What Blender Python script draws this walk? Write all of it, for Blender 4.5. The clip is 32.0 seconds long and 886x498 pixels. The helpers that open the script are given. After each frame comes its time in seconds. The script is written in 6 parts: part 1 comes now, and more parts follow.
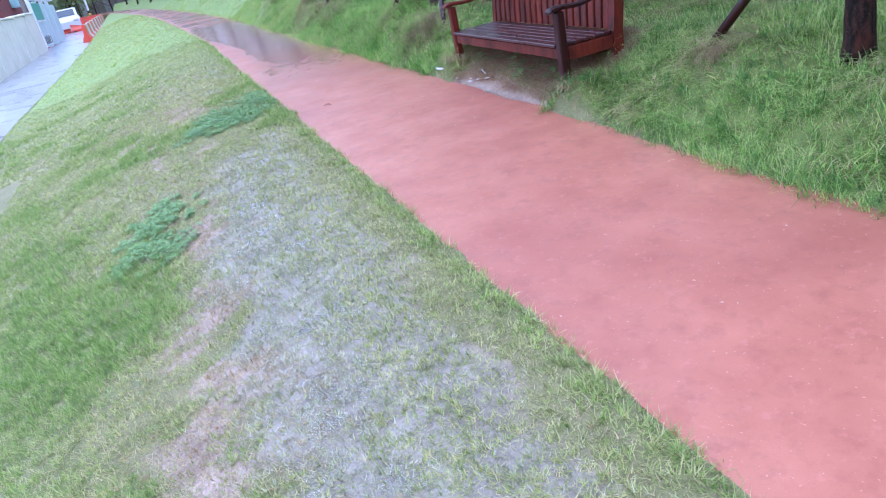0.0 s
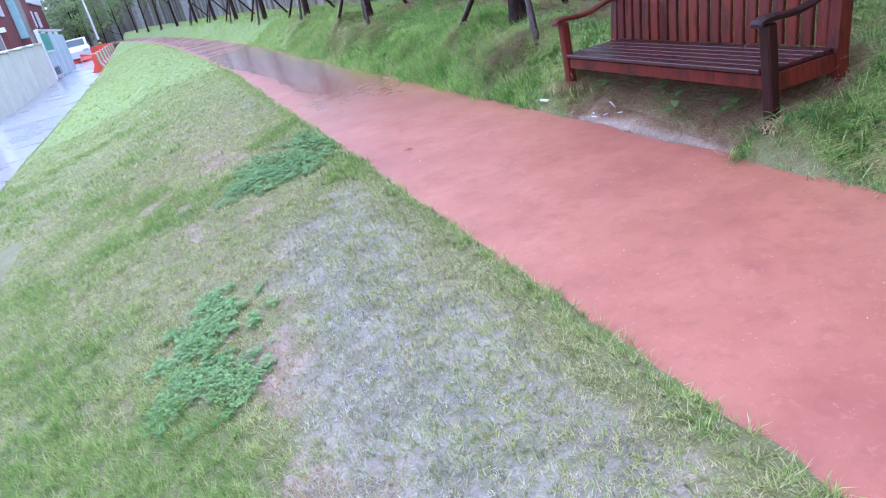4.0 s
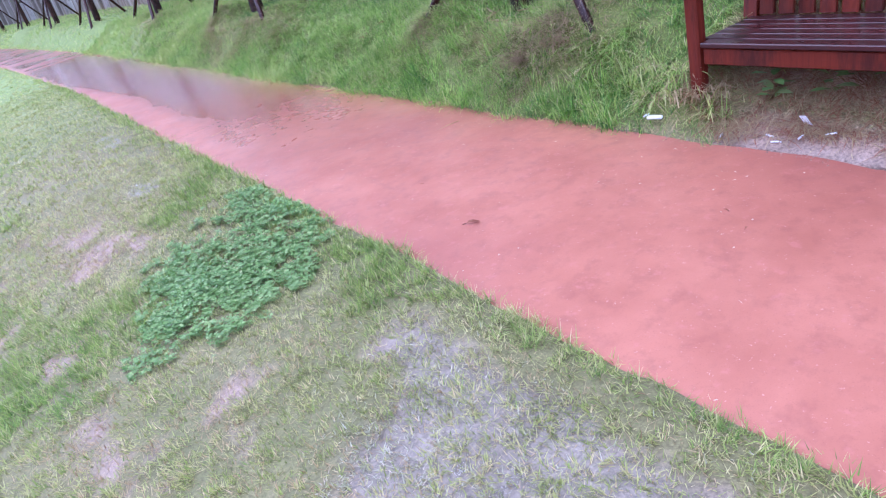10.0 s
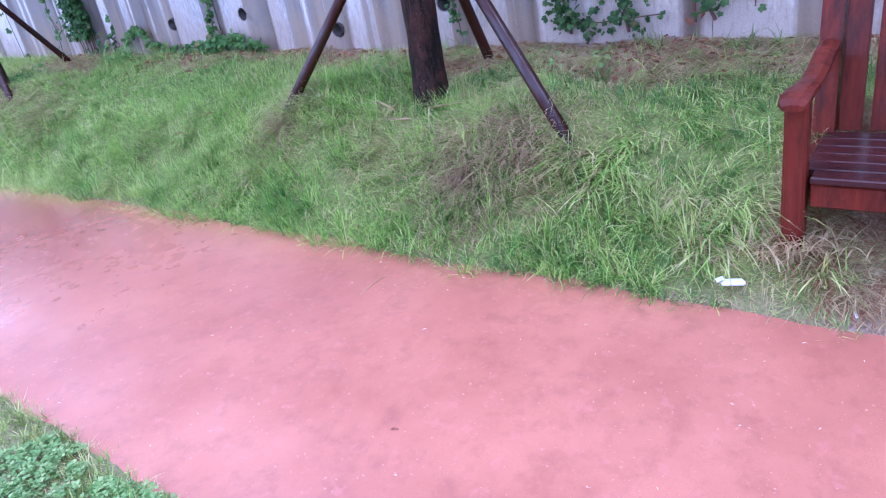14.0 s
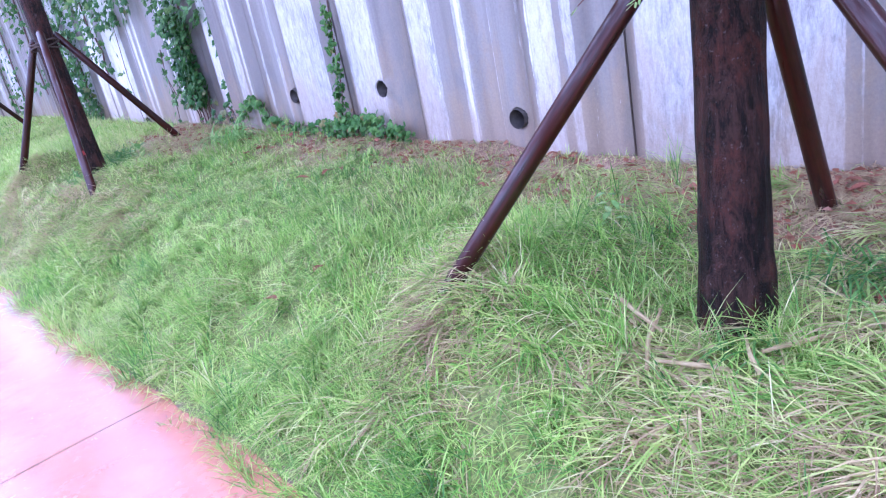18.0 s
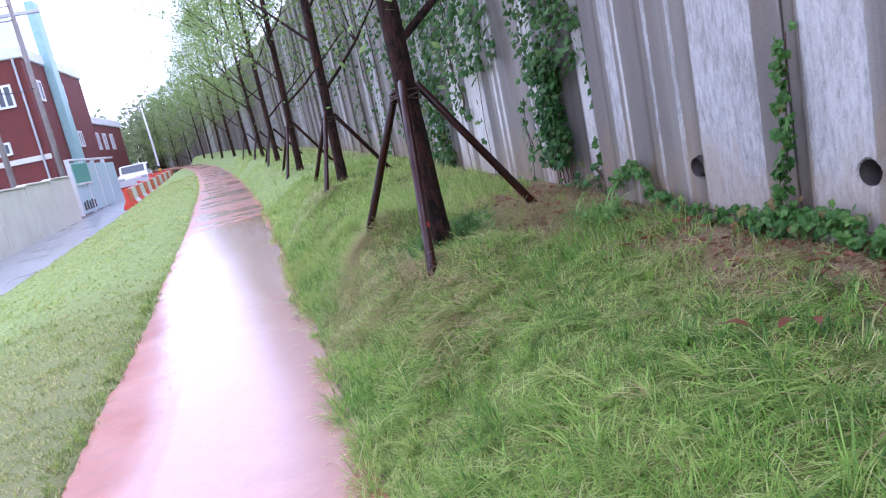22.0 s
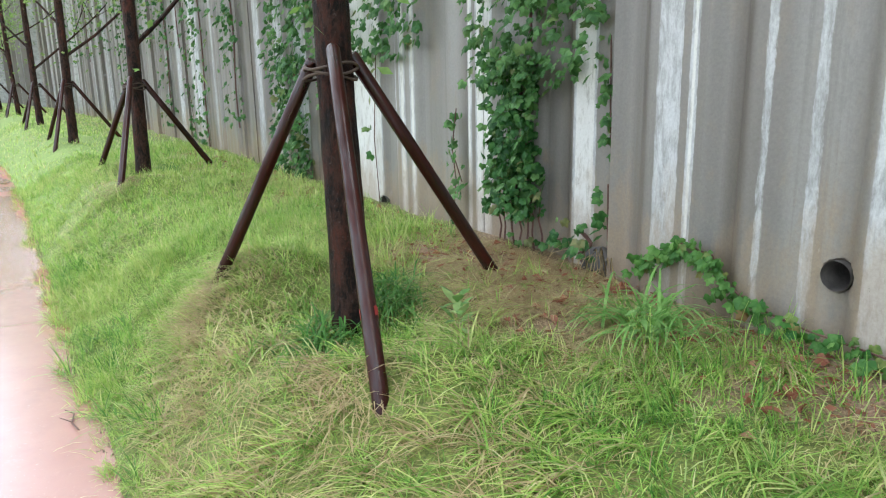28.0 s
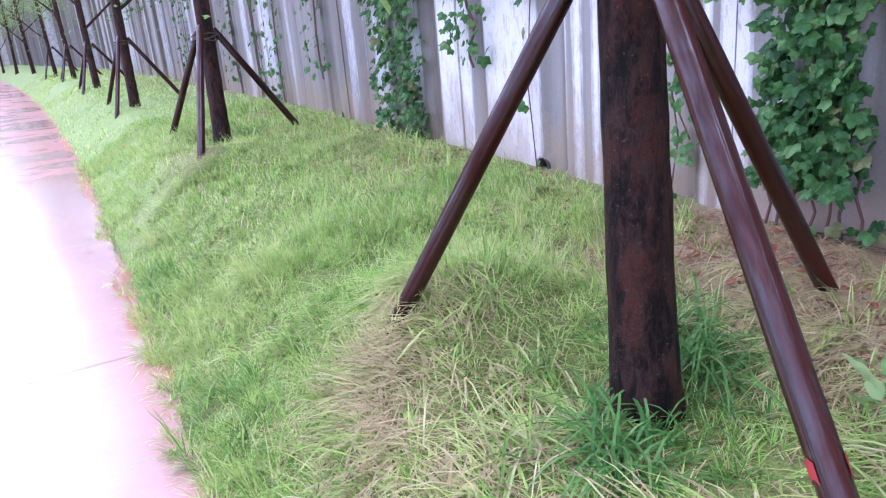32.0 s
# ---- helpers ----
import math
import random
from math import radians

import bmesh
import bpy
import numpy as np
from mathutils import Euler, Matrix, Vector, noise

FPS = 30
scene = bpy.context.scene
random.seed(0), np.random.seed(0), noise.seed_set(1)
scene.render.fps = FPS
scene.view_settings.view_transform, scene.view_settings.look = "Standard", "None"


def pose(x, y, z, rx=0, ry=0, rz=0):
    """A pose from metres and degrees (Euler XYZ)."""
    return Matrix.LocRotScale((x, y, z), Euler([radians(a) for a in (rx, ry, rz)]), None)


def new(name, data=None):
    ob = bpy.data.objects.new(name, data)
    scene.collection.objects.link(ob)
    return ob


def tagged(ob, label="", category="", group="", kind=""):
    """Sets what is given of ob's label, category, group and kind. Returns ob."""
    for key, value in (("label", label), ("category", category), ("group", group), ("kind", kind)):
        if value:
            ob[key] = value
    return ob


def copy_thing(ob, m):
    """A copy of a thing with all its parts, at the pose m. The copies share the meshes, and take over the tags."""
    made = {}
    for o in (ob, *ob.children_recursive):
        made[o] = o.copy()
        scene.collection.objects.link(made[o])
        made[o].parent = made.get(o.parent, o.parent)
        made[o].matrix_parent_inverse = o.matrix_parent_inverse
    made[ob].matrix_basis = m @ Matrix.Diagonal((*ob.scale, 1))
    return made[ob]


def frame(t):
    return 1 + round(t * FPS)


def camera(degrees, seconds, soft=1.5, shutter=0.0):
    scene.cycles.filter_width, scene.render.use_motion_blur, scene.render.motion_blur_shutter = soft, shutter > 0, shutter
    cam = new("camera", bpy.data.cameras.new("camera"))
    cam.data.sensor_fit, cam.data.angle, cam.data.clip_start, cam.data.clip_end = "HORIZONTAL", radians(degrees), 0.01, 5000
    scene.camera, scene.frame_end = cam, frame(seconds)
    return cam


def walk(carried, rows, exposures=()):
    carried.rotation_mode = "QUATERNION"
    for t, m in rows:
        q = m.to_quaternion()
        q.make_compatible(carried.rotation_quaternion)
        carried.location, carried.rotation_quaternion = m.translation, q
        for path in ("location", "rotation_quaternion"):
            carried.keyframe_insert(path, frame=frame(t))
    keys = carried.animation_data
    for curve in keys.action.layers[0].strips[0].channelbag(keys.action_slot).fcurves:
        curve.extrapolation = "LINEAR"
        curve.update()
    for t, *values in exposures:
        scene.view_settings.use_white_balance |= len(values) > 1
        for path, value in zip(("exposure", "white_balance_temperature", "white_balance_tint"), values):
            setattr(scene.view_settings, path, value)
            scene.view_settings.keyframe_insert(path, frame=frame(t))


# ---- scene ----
cam = camera(65.2, 32.0, 1.15)
METRES, EYE, TILT, LEAN, TURN = 12.5, 1.5, -24.1, 11.3, -22.0
ROWS = [
    (0.0, 0.0, 0.0, 0.0, 0.0, 0.0, -0.0),
    (0.5, -0.0092, 0.0135, 0.0023, -0.08, -0.02, -1.48),
    (1.0, -0.0187, 0.0264, 0.0052, -1.9, 0.12, 2.2),
    (1.5, -0.0233, 0.042, 0.0133, -1.57, -0.4, -1.18),
    (2.0, -0.033, 0.0544, 0.0163, -0.04, -0.2, -3.66),
    (2.5, -0.0465, 0.0628, 0.017, -0.29, 0.73, 2.72),
    (3.0, -0.051, 0.0773, 0.0217, -2.47, 0.77, 2.54),
    (3.5, -0.0529, 0.0934, 0.0307, 1.87, 1.82, 0.99),
    (5.5, -0.0762, 0.1435, 0.0484, -6.12, 0.41, 1.0),
    (6.0, -0.082, 0.1559, 0.0526, -4.44, 1.23, -1.5),
    (6.5, -0.0949, 0.1709, 0.0567, -3.57, 2.77, 1.66),
    (7.0, -0.1016, 0.1858, 0.0617, -4.05, 3.38, 1.8),
    (7.5, -0.1068, 0.2044, 0.0711, -1.48, 3.28, -0.98),
    (8.0, -0.1161, 0.2177, 0.0726, -1.7, 2.27, 0.62),
    (8.5, -0.1205, 0.2293, 0.075, -3.33, -0.68, 1.43),
    (9.0, -0.1218, 0.2468, 0.0859, -2.48, -1.1, 0.58),
    (9.5, -0.125, 0.2617, 0.0899, -8.53, -0.95, 3.78),
    (10.0, -0.1332, 0.2761, 0.0949, -10.55, 0.18, 7.63),
    (10.5, -0.1316, 0.2948, 0.1054, -13.53, 0.65, 7.29),
    (11.0, -0.1346, 0.3104, 0.1116, -15.37, 1.13, 6.13),
    (11.5, -0.1439, 0.3253, 0.1169, -16.88, 0.59, 9.45),
    (12.0, -0.1465, 0.3416, 0.1242, -16.66, -0.07, 7.63),
    (12.5, -0.1452, 0.3557, 0.1329, -12.72, 1.99, 6.35),
    (13.0, -0.1464, 0.3685, 0.1386, -14.3, 2.76, 8.61),
    (13.5, -0.1459, 0.3831, 0.1433, -25.67, 0.94, 14.24),
    (15.5, -0.1315, 0.4437, 0.1758, -30.92, 4.63, 9.55),
    (16.0, -0.1199, 0.4571, 0.1874, -30.84, 11.31, 11.58),
    (16.5, -0.1194, 0.4755, 0.1979, -30.12, 12.2, 12.36),
    (17.0, -0.1135, 0.4909, 0.206, -25.99, 9.07, 15.85),
    (17.5, -0.1034, 0.5061, 0.2183, -20.39, 8.41, 9.82),
    (18.0, -0.1023, 0.5218, 0.2244, -18.42, 6.8, 8.42),
    (18.5, -0.1059, 0.5371, 0.2334, -13.27, 8.85, 10.56),
    (19.0, -0.1031, 0.552, 0.2417, -9.27, 8.65, 7.67),
    (19.5, -0.0983, 0.5627, 0.2499, -4.88, 10.68, 5.21),
    (20.0, -0.1029, 0.5739, 0.2525, -2.01, 10.07, 2.42),
    (20.5, -0.111, 0.5861, 0.2576, -0.31, 10.24, 3.67),
    (21.0, -0.1122, 0.5977, 0.2628, 1.02, 9.9, 4.04),
    (21.5, -0.1086, 0.6099, 0.2728, 5.11, 10.89, 0.51),
    (22.0, -0.1117, 0.617, 0.2741, 6.39, 11.04, -2.3),
    (22.5, -0.1211, 0.6255, 0.2765, 5.07, 10.39, -0.32),
    (23.0, -0.1249, 0.634, 0.2787, 3.35, 10.15, -0.76),
    (23.5, -0.1226, 0.6487, 0.2871, 5.76, 8.52, -0.5),
    (24.0, -0.1247, 0.6582, 0.2896, 6.55, 8.51, -0.62),
    (24.5, -0.1343, 0.6679, 0.2936, 4.62, 8.01, 0.4),
    (26.5, -0.1607, 0.7076, 0.3079, 2.67, 11.41, -5.13),
    (27.0, -0.1645, 0.718, 0.3104, -3.28, 11.88, -4.96),
    (27.5, -0.1648, 0.7316, 0.3185, -8.13, 13.33, -5.07),
    (28.0, -0.1713, 0.7415, 0.32, -12.82, 12.98, -5.34),
    (28.5, -0.1811, 0.7491, 0.3208, -15.47, 13.02, -3.93),
    (29.0, -0.1841, 0.7619, 0.3249, -14.77, 11.29, -4.84),
    (29.5, -0.1841, 0.7755, 0.3318, -10.67, 10.28, -4.63),
    (30.0, -0.1901, 0.7857, 0.3353, -9.16, 8.99, -3.29),
    (30.5, -0.1987, 0.7947, 0.3379, -10.5, 9.72, -1.42),
    (31.0, -0.2014, 0.8082, 0.3424, -10.9, 8.23, -2.12),
    (31.5, -0.2027, 0.8224, 0.3491, -8.77, 8.61, -2.93),
    (32.0, -0.2093, 0.8304, 0.3515, -8.07, 7.67, -3.43),
]
EXPOSURES = [
    (0.0, 0.82, 4690, 24), (6.0, 0.82, 4820, 28), (8.0, 0.83, 4900, 33), (9.0, 0.87, 5010, 33), (10.0, 0.89, 4900, 37), (11.0, 0.88, 4890, 37), (12.0, 0.86, 4890, 39), (13.0, 0.87, 4640, 38), (16.0, 1.60, 4620, 43), (17.0, 1.56, 4660, 43),
    (18.0, 1.55, 4690, 43), (19.0, 1.19, 4680, 42), (20.0, 0.98, 4640, 41), (21.0, 0.84, 4800, 39), (22.5, 0.57, 5480, 26), (24.0, 0.48, 5720, 8), (27.0, 0.52, 5640, 6),
    (28.0, 1.04, 5900, 7), (29.0, 1.22, 5820, 12), (30.0, 1.26, 5220, 25), (31.0, 1.28, 5160, 33), (32.0, 1.31, 5060, 37)]
walk(cam, [(t, pose(0, 0, EYE, TILT, LEAN, TURN) @ pose(METRES * x, METRES * y, METRES * z, 90 + pitch, roll, yaw)) for t, x, y, z, yaw, pitch, roll in ROWS], EXPOSURES)

# ---- overcast daylight ----
SUN_UP, SUN_ROUND = radians(58), radians(-20)
world = bpy.data.worlds.new("overcast_sky")
scene.world = world
world.use_nodes = True
wt = world.node_tree
wt.nodes.clear()
sky = wt.nodes.new("ShaderNodeTexSky")
sky.sky_type = "NISHITA"
sky.sun_disc = False
sky.sun_elevation, sky.sun_rotation = SUN_UP, SUN_ROUND
sky.air_density, sky.dust_density, sky.ozone_density = 1.0, 6.0, 1.0
grey = wt.nodes.new("ShaderNodeHueSaturation")
grey.inputs["Saturation"].default_value = 0.22
veil = wt.nodes.new("ShaderNodeMix")
veil.data_type = "RGBA"
veil.inputs[0].default_value = 0.6
veil.inputs[7].default_value = (10.9, 11.6, 12.6, 1)
back = wt.nodes.new("ShaderNodeBackground")
back.inputs["Strength"].default_value = 0.14
out = wt.nodes.new("ShaderNodeOutputWorld")
wt.links.new(sky.outputs["Color"], grey.inputs["Color"])
wt.links.new(grey.outputs["Color"], veil.inputs[6])
wt.links.new(veil.outputs[2], back.inputs["Color"])
wt.links.new(back.outputs["Background"], out.inputs["Surface"])

sun = new("sun", bpy.data.lights.new("sun", "SUN"))
sun.data.energy, sun.data.angle, sun.data.color = 0.8, radians(40), (1.0, 0.97, 0.93)
sun.matrix_world = pose(0, 0, 30, 90 - math.degrees(SUN_UP), 0, 180 - math.degrees(SUN_ROUND) - 180)

# ---- materials ----
class Nodes:
    """A short way to write a node tree."""

    def __init__(self, name):
        self.mat = bpy.data.materials.new(name)
        self.mat.use_nodes = True
        self.t = self.mat.node_tree
        self.bsdf = self.t.nodes["Principled BSDF"]
        self.coord = self.t.nodes.new("ShaderNodeTexCoord").outputs["Object"]

    def put(self, socket, value):
        if hasattr(value, "is_output"):
            self.t.links.new(value, socket)
        elif isinstance(value, (tuple, list)) and len(value) == 3 and len(socket.default_value) == 4:
            socket.default_value = (*value, 1)
        else:
            socket.default_value = value

    def noise(self, scale, detail=4.0, rough=0.55, stretch=None, coord=None, distort=0.0):
        n = self.t.nodes.new("ShaderNodeTexNoise")
        self.put(n.inputs["Scale"], scale)
        n.inputs["Detail"].default_value = detail
        n.inputs["Roughness"].default_value = rough
        n.inputs["Distortion"].default_value = distort
        c = coord or self.coord
        if stretch:
            m = self.t.nodes.new("ShaderNodeMapping")
            m.inputs["Scale"].default_value = stretch
            self.t.links.new(c, m.inputs["Vector"])
            c = m.outputs["Vector"]
        self.t.links.new(c, n.inputs["Vector"])
        return n.outputs["Fac"]

    def ramp(self, fac, *stops):
        r = self.t.nodes.new("ShaderNodeValToRGB")
        e = r.color_ramp.elements
        while len(e) < len(stops):
            e.new(0.5)
        for el, (at, c) in zip(e, stops):
            el.position = at
            el.color = (c, c, c, 1) if isinstance(c, (int, float)) else (*c, 1)
        self.put(r.inputs["Fac"], fac)
        return r.outputs["Color"]

    def mix(self, fac, a, b, how="MIX"):
        m = self.t.nodes.new("ShaderNodeMix")
        m.data_type, m.blend_type = "RGBA", how
        self.put(m.inputs[0], fac)
        self.put(m.inputs[6], a)
        self.put(m.inputs[7], b)
        return m.outputs[2]

    def math(self, how, a, b=0.0):
        m = self.t.nodes.new("ShaderNodeMath")
        m.operation = how
        m.use_clamp = True
        self.put(m.inputs[0], a)
        self.put(m.inputs[1], b)
        return m.outputs[0]

    def island(self):
        return self.t.nodes.new("ShaderNodeNewGeometry").outputs["Random Per Island"]

    def each(self):
        return self.t.nodes.new("ShaderNodeObjectInfo").outputs["Random"]

    def attr(self, name):
        a = self.t.nodes.new("ShaderNodeAttribute")
        a.attribute_name = name
        return a.outputs["Fac"]

    def set(self, color=None, rough=None, height=None, strength=0.3, distance=0.01, **more):
        if color is not None:
            self.put(self.bsdf.inputs["Base Color"], color)
        if rough is not None:
            self.put(self.bsdf.inputs["Roughness"], rough)
        if height is not None:
            b = self.t.nodes.new("ShaderNodeBump")
            b.inputs["Strength"].default_value = strength
            b.inputs["Distance"].default_value = distance
            self.put(b.inputs["Height"], height)
            self.t.links.new(b.outputs["Normal"], self.bsdf.inputs["Normal"])
        for key, value in more.items():
            self.put(self.bsdf.inputs[key.replace("_", " ")], value)
        return self.mat


def plain(name, a, b, scale=8.0, fine=120.0, rough=0.6, bump=0.2, distance=0.004, stretch=None, **more):
    """A surface of two tones with a coarse and a fine variation."""
    n = Nodes(name)
    big, small = n.noise(scale, 5, 0.6, stretch), n.noise(fine, 3, 0.6, stretch)
    c = n.mix(n.ramp(big, (0.3, 0.0), (0.7, 1.0)), a, b)
    c = n.mix(0.35, c, n.ramp(small, (0.25, 0.25), (0.75, 0.75)), "OVERLAY")
    r = n.ramp(big, (0.3, max(rough - 0.12, 0.02)), (0.7, min(rough + 0.12, 1)))
    return n.set(c, r, small, bump, distance, **more)


def grass_material(name, tones, dry, sheen=0.45, through_light=0.4, clumps=0.5):
    n = Nodes(name)
    c = n.ramp(n.island(), (0.0, tones[0]), (0.35, tones[1]), (0.7, tones[2]), (0.9, tones[3]), (1.0, dry))
    patch, clump, clod = n.noise(1.3, 3, 0.6), n.noise(9.0, 2, 0.5), n.noise(30.0, 2, 0.5)
    c = n.mix(n.ramp(patch, (0.38, 0.0), (0.7, 0.5)), c, tones[3])
    c = n.mix(n.ramp(clump, (0.48, 0.0), (0.66, clumps)), c, tones[0])
    c = n.mix(n.ramp(clod, (0.50, 0.0), (0.62, clumps * 0.9)), c, tones[0])
    c = n.mix(n.ramp(clod, (0.34, 0.45), (0.46, 0.0)), c, tones[3])
    n.set(c, sheen, Specular_IOR_Level=0.2)
    thin = n.t.nodes.new("ShaderNodeBsdfTranslucent")
    n.put(thin.inputs["Color"], c)
    both = n.t.nodes.new("ShaderNodeMixShader")
    both.inputs[0].default_value = through_light
    n.t.links.new(n.bsdf.outputs[0], both.inputs[1])
    n.t.links.new(thin.outputs[0], both.inputs[2])
    n.t.links.new(both.outputs[0], n.t.nodes["Material Output"].inputs["Surface"])
    return n.mat


GRASS_LAWN = grass_material("lawn_blade", ((0.18, 0.245, 0.055), (0.385, 0.45, 0.115), (0.55, 0.56, 0.20), (0.68, 0.61, 0.33)), (0.70, 0.51, 0.33), 0.45, 0.35, 0.35)
GRASS_LUSH = grass_material("verge_blade", ((0.075, 0.205, 0.03), (0.235, 0.46, 0.065), (0.38, 0.61, 0.115), (0.52, 0.66, 0.19)), (0.70, 0.62, 0.36), 0.45, 0.45, 0.38)
GRASS_PALE = grass_material("pale_verge_blade", ((0.17, 0.32, 0.05), (0.41, 0.555, 0.115), (0.57, 0.66, 0.185), (0.70, 0.69, 0.31)), (0.76, 0.65, 0.44), 0.45, 0.45, 0.38)
GRASS_DRY = grass_material("straw_blade", ((0.28, 0.19, 0.10), (0.56, 0.45, 0.23), (0.44, 0.32, 0.17), (0.64, 0.54, 0.31)), (0.22, 0.10, 0.055))
HAY = grass_material("brown_hay_blade", ((0.20, 0.12, 0.07), (0.42, 0.31, 0.17), (0.33, 0.21, 0.12), (0.54, 0.44, 0.26)), (0.22, 0.09, 0.05))
LAWN_LUSH = grass_material("deep_lawn_blade", ((0.085, 0.18, 0.035), (0.21, 0.35, 0.06), (0.34, 0.47, 0.10), (0.46, 0.52, 0.16)), (0.56, 0.49, 0.27), 0.45, 0.35, 0.4)
STUBBLE = grass_material("worn_stubble", ((0.22, 0.225, 0.13), (0.41, 0.43, 0.265), (0.55, 0.55, 0.39), (0.66, 0.63, 0.50)), (0.56, 0.41, 0.30), 0.35, 0.3, 0.35)
CLOVER = grass_material("clover_leaf", ((0.08, 0.18, 0.042), (0.145, 0.285, 0.07), (0.215, 0.375, 0.105), (0.31, 0.45, 0.16)), (0.40, 0.48, 0.19), 0.35, 0.25, 0.25)
IVY = grass_material("ivy_leaf", ((0.024, 0.085, 0.022), (0.05, 0.15, 0.034), (0.09, 0.215, 0.052), (0.16, 0.30, 0.09)), (0.24, 0.20, 0.08), 0.35)
IVY_DEEP = grass_material("deep_ivy_leaf", ((0.014, 0.050, 0.014), (0.030, 0.090, 0.022), (0.055, 0.135, 0.034), (0.11, 0.20, 0.06)), (0.20, 0.17, 0.07), 0.35)
CREEP = grass_material("young_ivy_leaf", ((0.03, 0.11, 0.022), (0.065, 0.18, 0.035), (0.11, 0.25, 0.05), (0.18, 0.33, 0.08)), (0.36, 0.14, 0.08), 0.35)
SPRING = grass_material("spring_leaf", ((0.15, 0.27, 0.06), (0.22, 0.36, 0.09), (0.30, 0.42, 0.13), (0.36, 0.45, 0.18)), (0.36, 0.34, 0.14), 0.5)
# far leaves coloured paler to stand in for distance haze
WOODS = grass_material("hazed_far_wood_leaf", ((0.15, 0.20, 0.09), (0.21, 0.27, 0.12), (0.27, 0.33, 0.16), (0.33, 0.38, 0.21)), (0.30, 0.28, 0.18), 0.6, 0.5)
FALLEN = grass_material("fallen_leaf", ((0.26, 0.08, 0.05), (0.33, 0.13, 0.07), (0.20, 0.08, 0.05), (0.38, 0.20, 0.12)), (0.42, 0.30, 0.22), 0.5)


def ground_material():
    n = Nodes("turf_and_soil")
    big, mid, fine = n.noise(0.6, 4), n.noise(5.0, 6, 0.7), n.noise(90.0, 5, 0.8)
    turf = n.mix(n.ramp(mid, (0.3, 0.0), (0.7, 1.0)), (0.125, 0.135, 0.045), (0.21, 0.20, 0.08))
    turf = n.mix(n.ramp(big, (0.4, 0.0), (0.65, 0.5)), turf, (0.24, 0.19, 0.10))
    bare, wet, litter = n.attr("bare"), n.attr("wet"), n.attr("litter")
    soil = n.mix(n.ramp(mid, (0.35, 0.0), (0.65, 1.0)), (0.21, 0.15, 0.11), (0.40, 0.30, 0.235))
    mud = n.mix(n.ramp(mid, (0.35, 0.0), (0.65, 1.0)), (0.17, 0.145, 0.105), (0.30, 0.262, 0.205))
    soil = n.mix(n.ramp(wet, (0.2, 0.0), (0.7, 1.0)), soil, mud)
    brown = n.mix(n.ramp(fine, (0.3, 0.0), (0.7, 1.0)), (0.17, 0.095, 0.06), (0.36, 0.24, 0.16))
    c = n.mix(n.ramp(n.math("ADD", bare, n.math("MULTIPLY", mid, 0.4)), (0.45, 0.0), (0.75, 1.0)), turf, soil)
    afar = n.t.nodes.new("ShaderNodeSeparateXYZ")
    n.t.links.new(n.coord, afar.inputs[0])
    c = n.mix(n.ramp(n.math("MULTIPLY", afar.outputs[1], 0.02), (0.20, 0.0), (0.34, 1.0)), c, n.mix(n.ramp(mid, (0.3, 0.0), (0.7, 1.0)), (0.16, 0.235, 0.05), (0.245, 0.32, 0.08)))
    thatch = n.mix(n.ramp(fine, (0.3, 0.0), (0.7, 1.0)), (0.08, 0.105, 0.018), (0.21, 0.24, 0.05))
    c = n.mix(n.attr("thatch"), c, thatch)
    c = n.mix(litter, c, brown)
    c = n.mix(0.7, c, n.ramp(fine, (0.3, 0.1), (0.7, 0.9)), "OVERLAY")
    r = n.mix(n.ramp(n.math("MULTIPLY", wet, n.ramp(mid, (0.35, 0.3), (0.6, 1.0))), (0.2, 0.0), (0.7, 1.0)), (0.8, 0.8, 0.8), (0.33, 0.33, 0.33))
    return n.set(c, r, n.math("ADD", n.math("MULTIPLY", mid, 0.5), n.math("MULTIPLY", fine, 0.5)), 0.7, 0.012, Specular_IOR_Level=0.5)


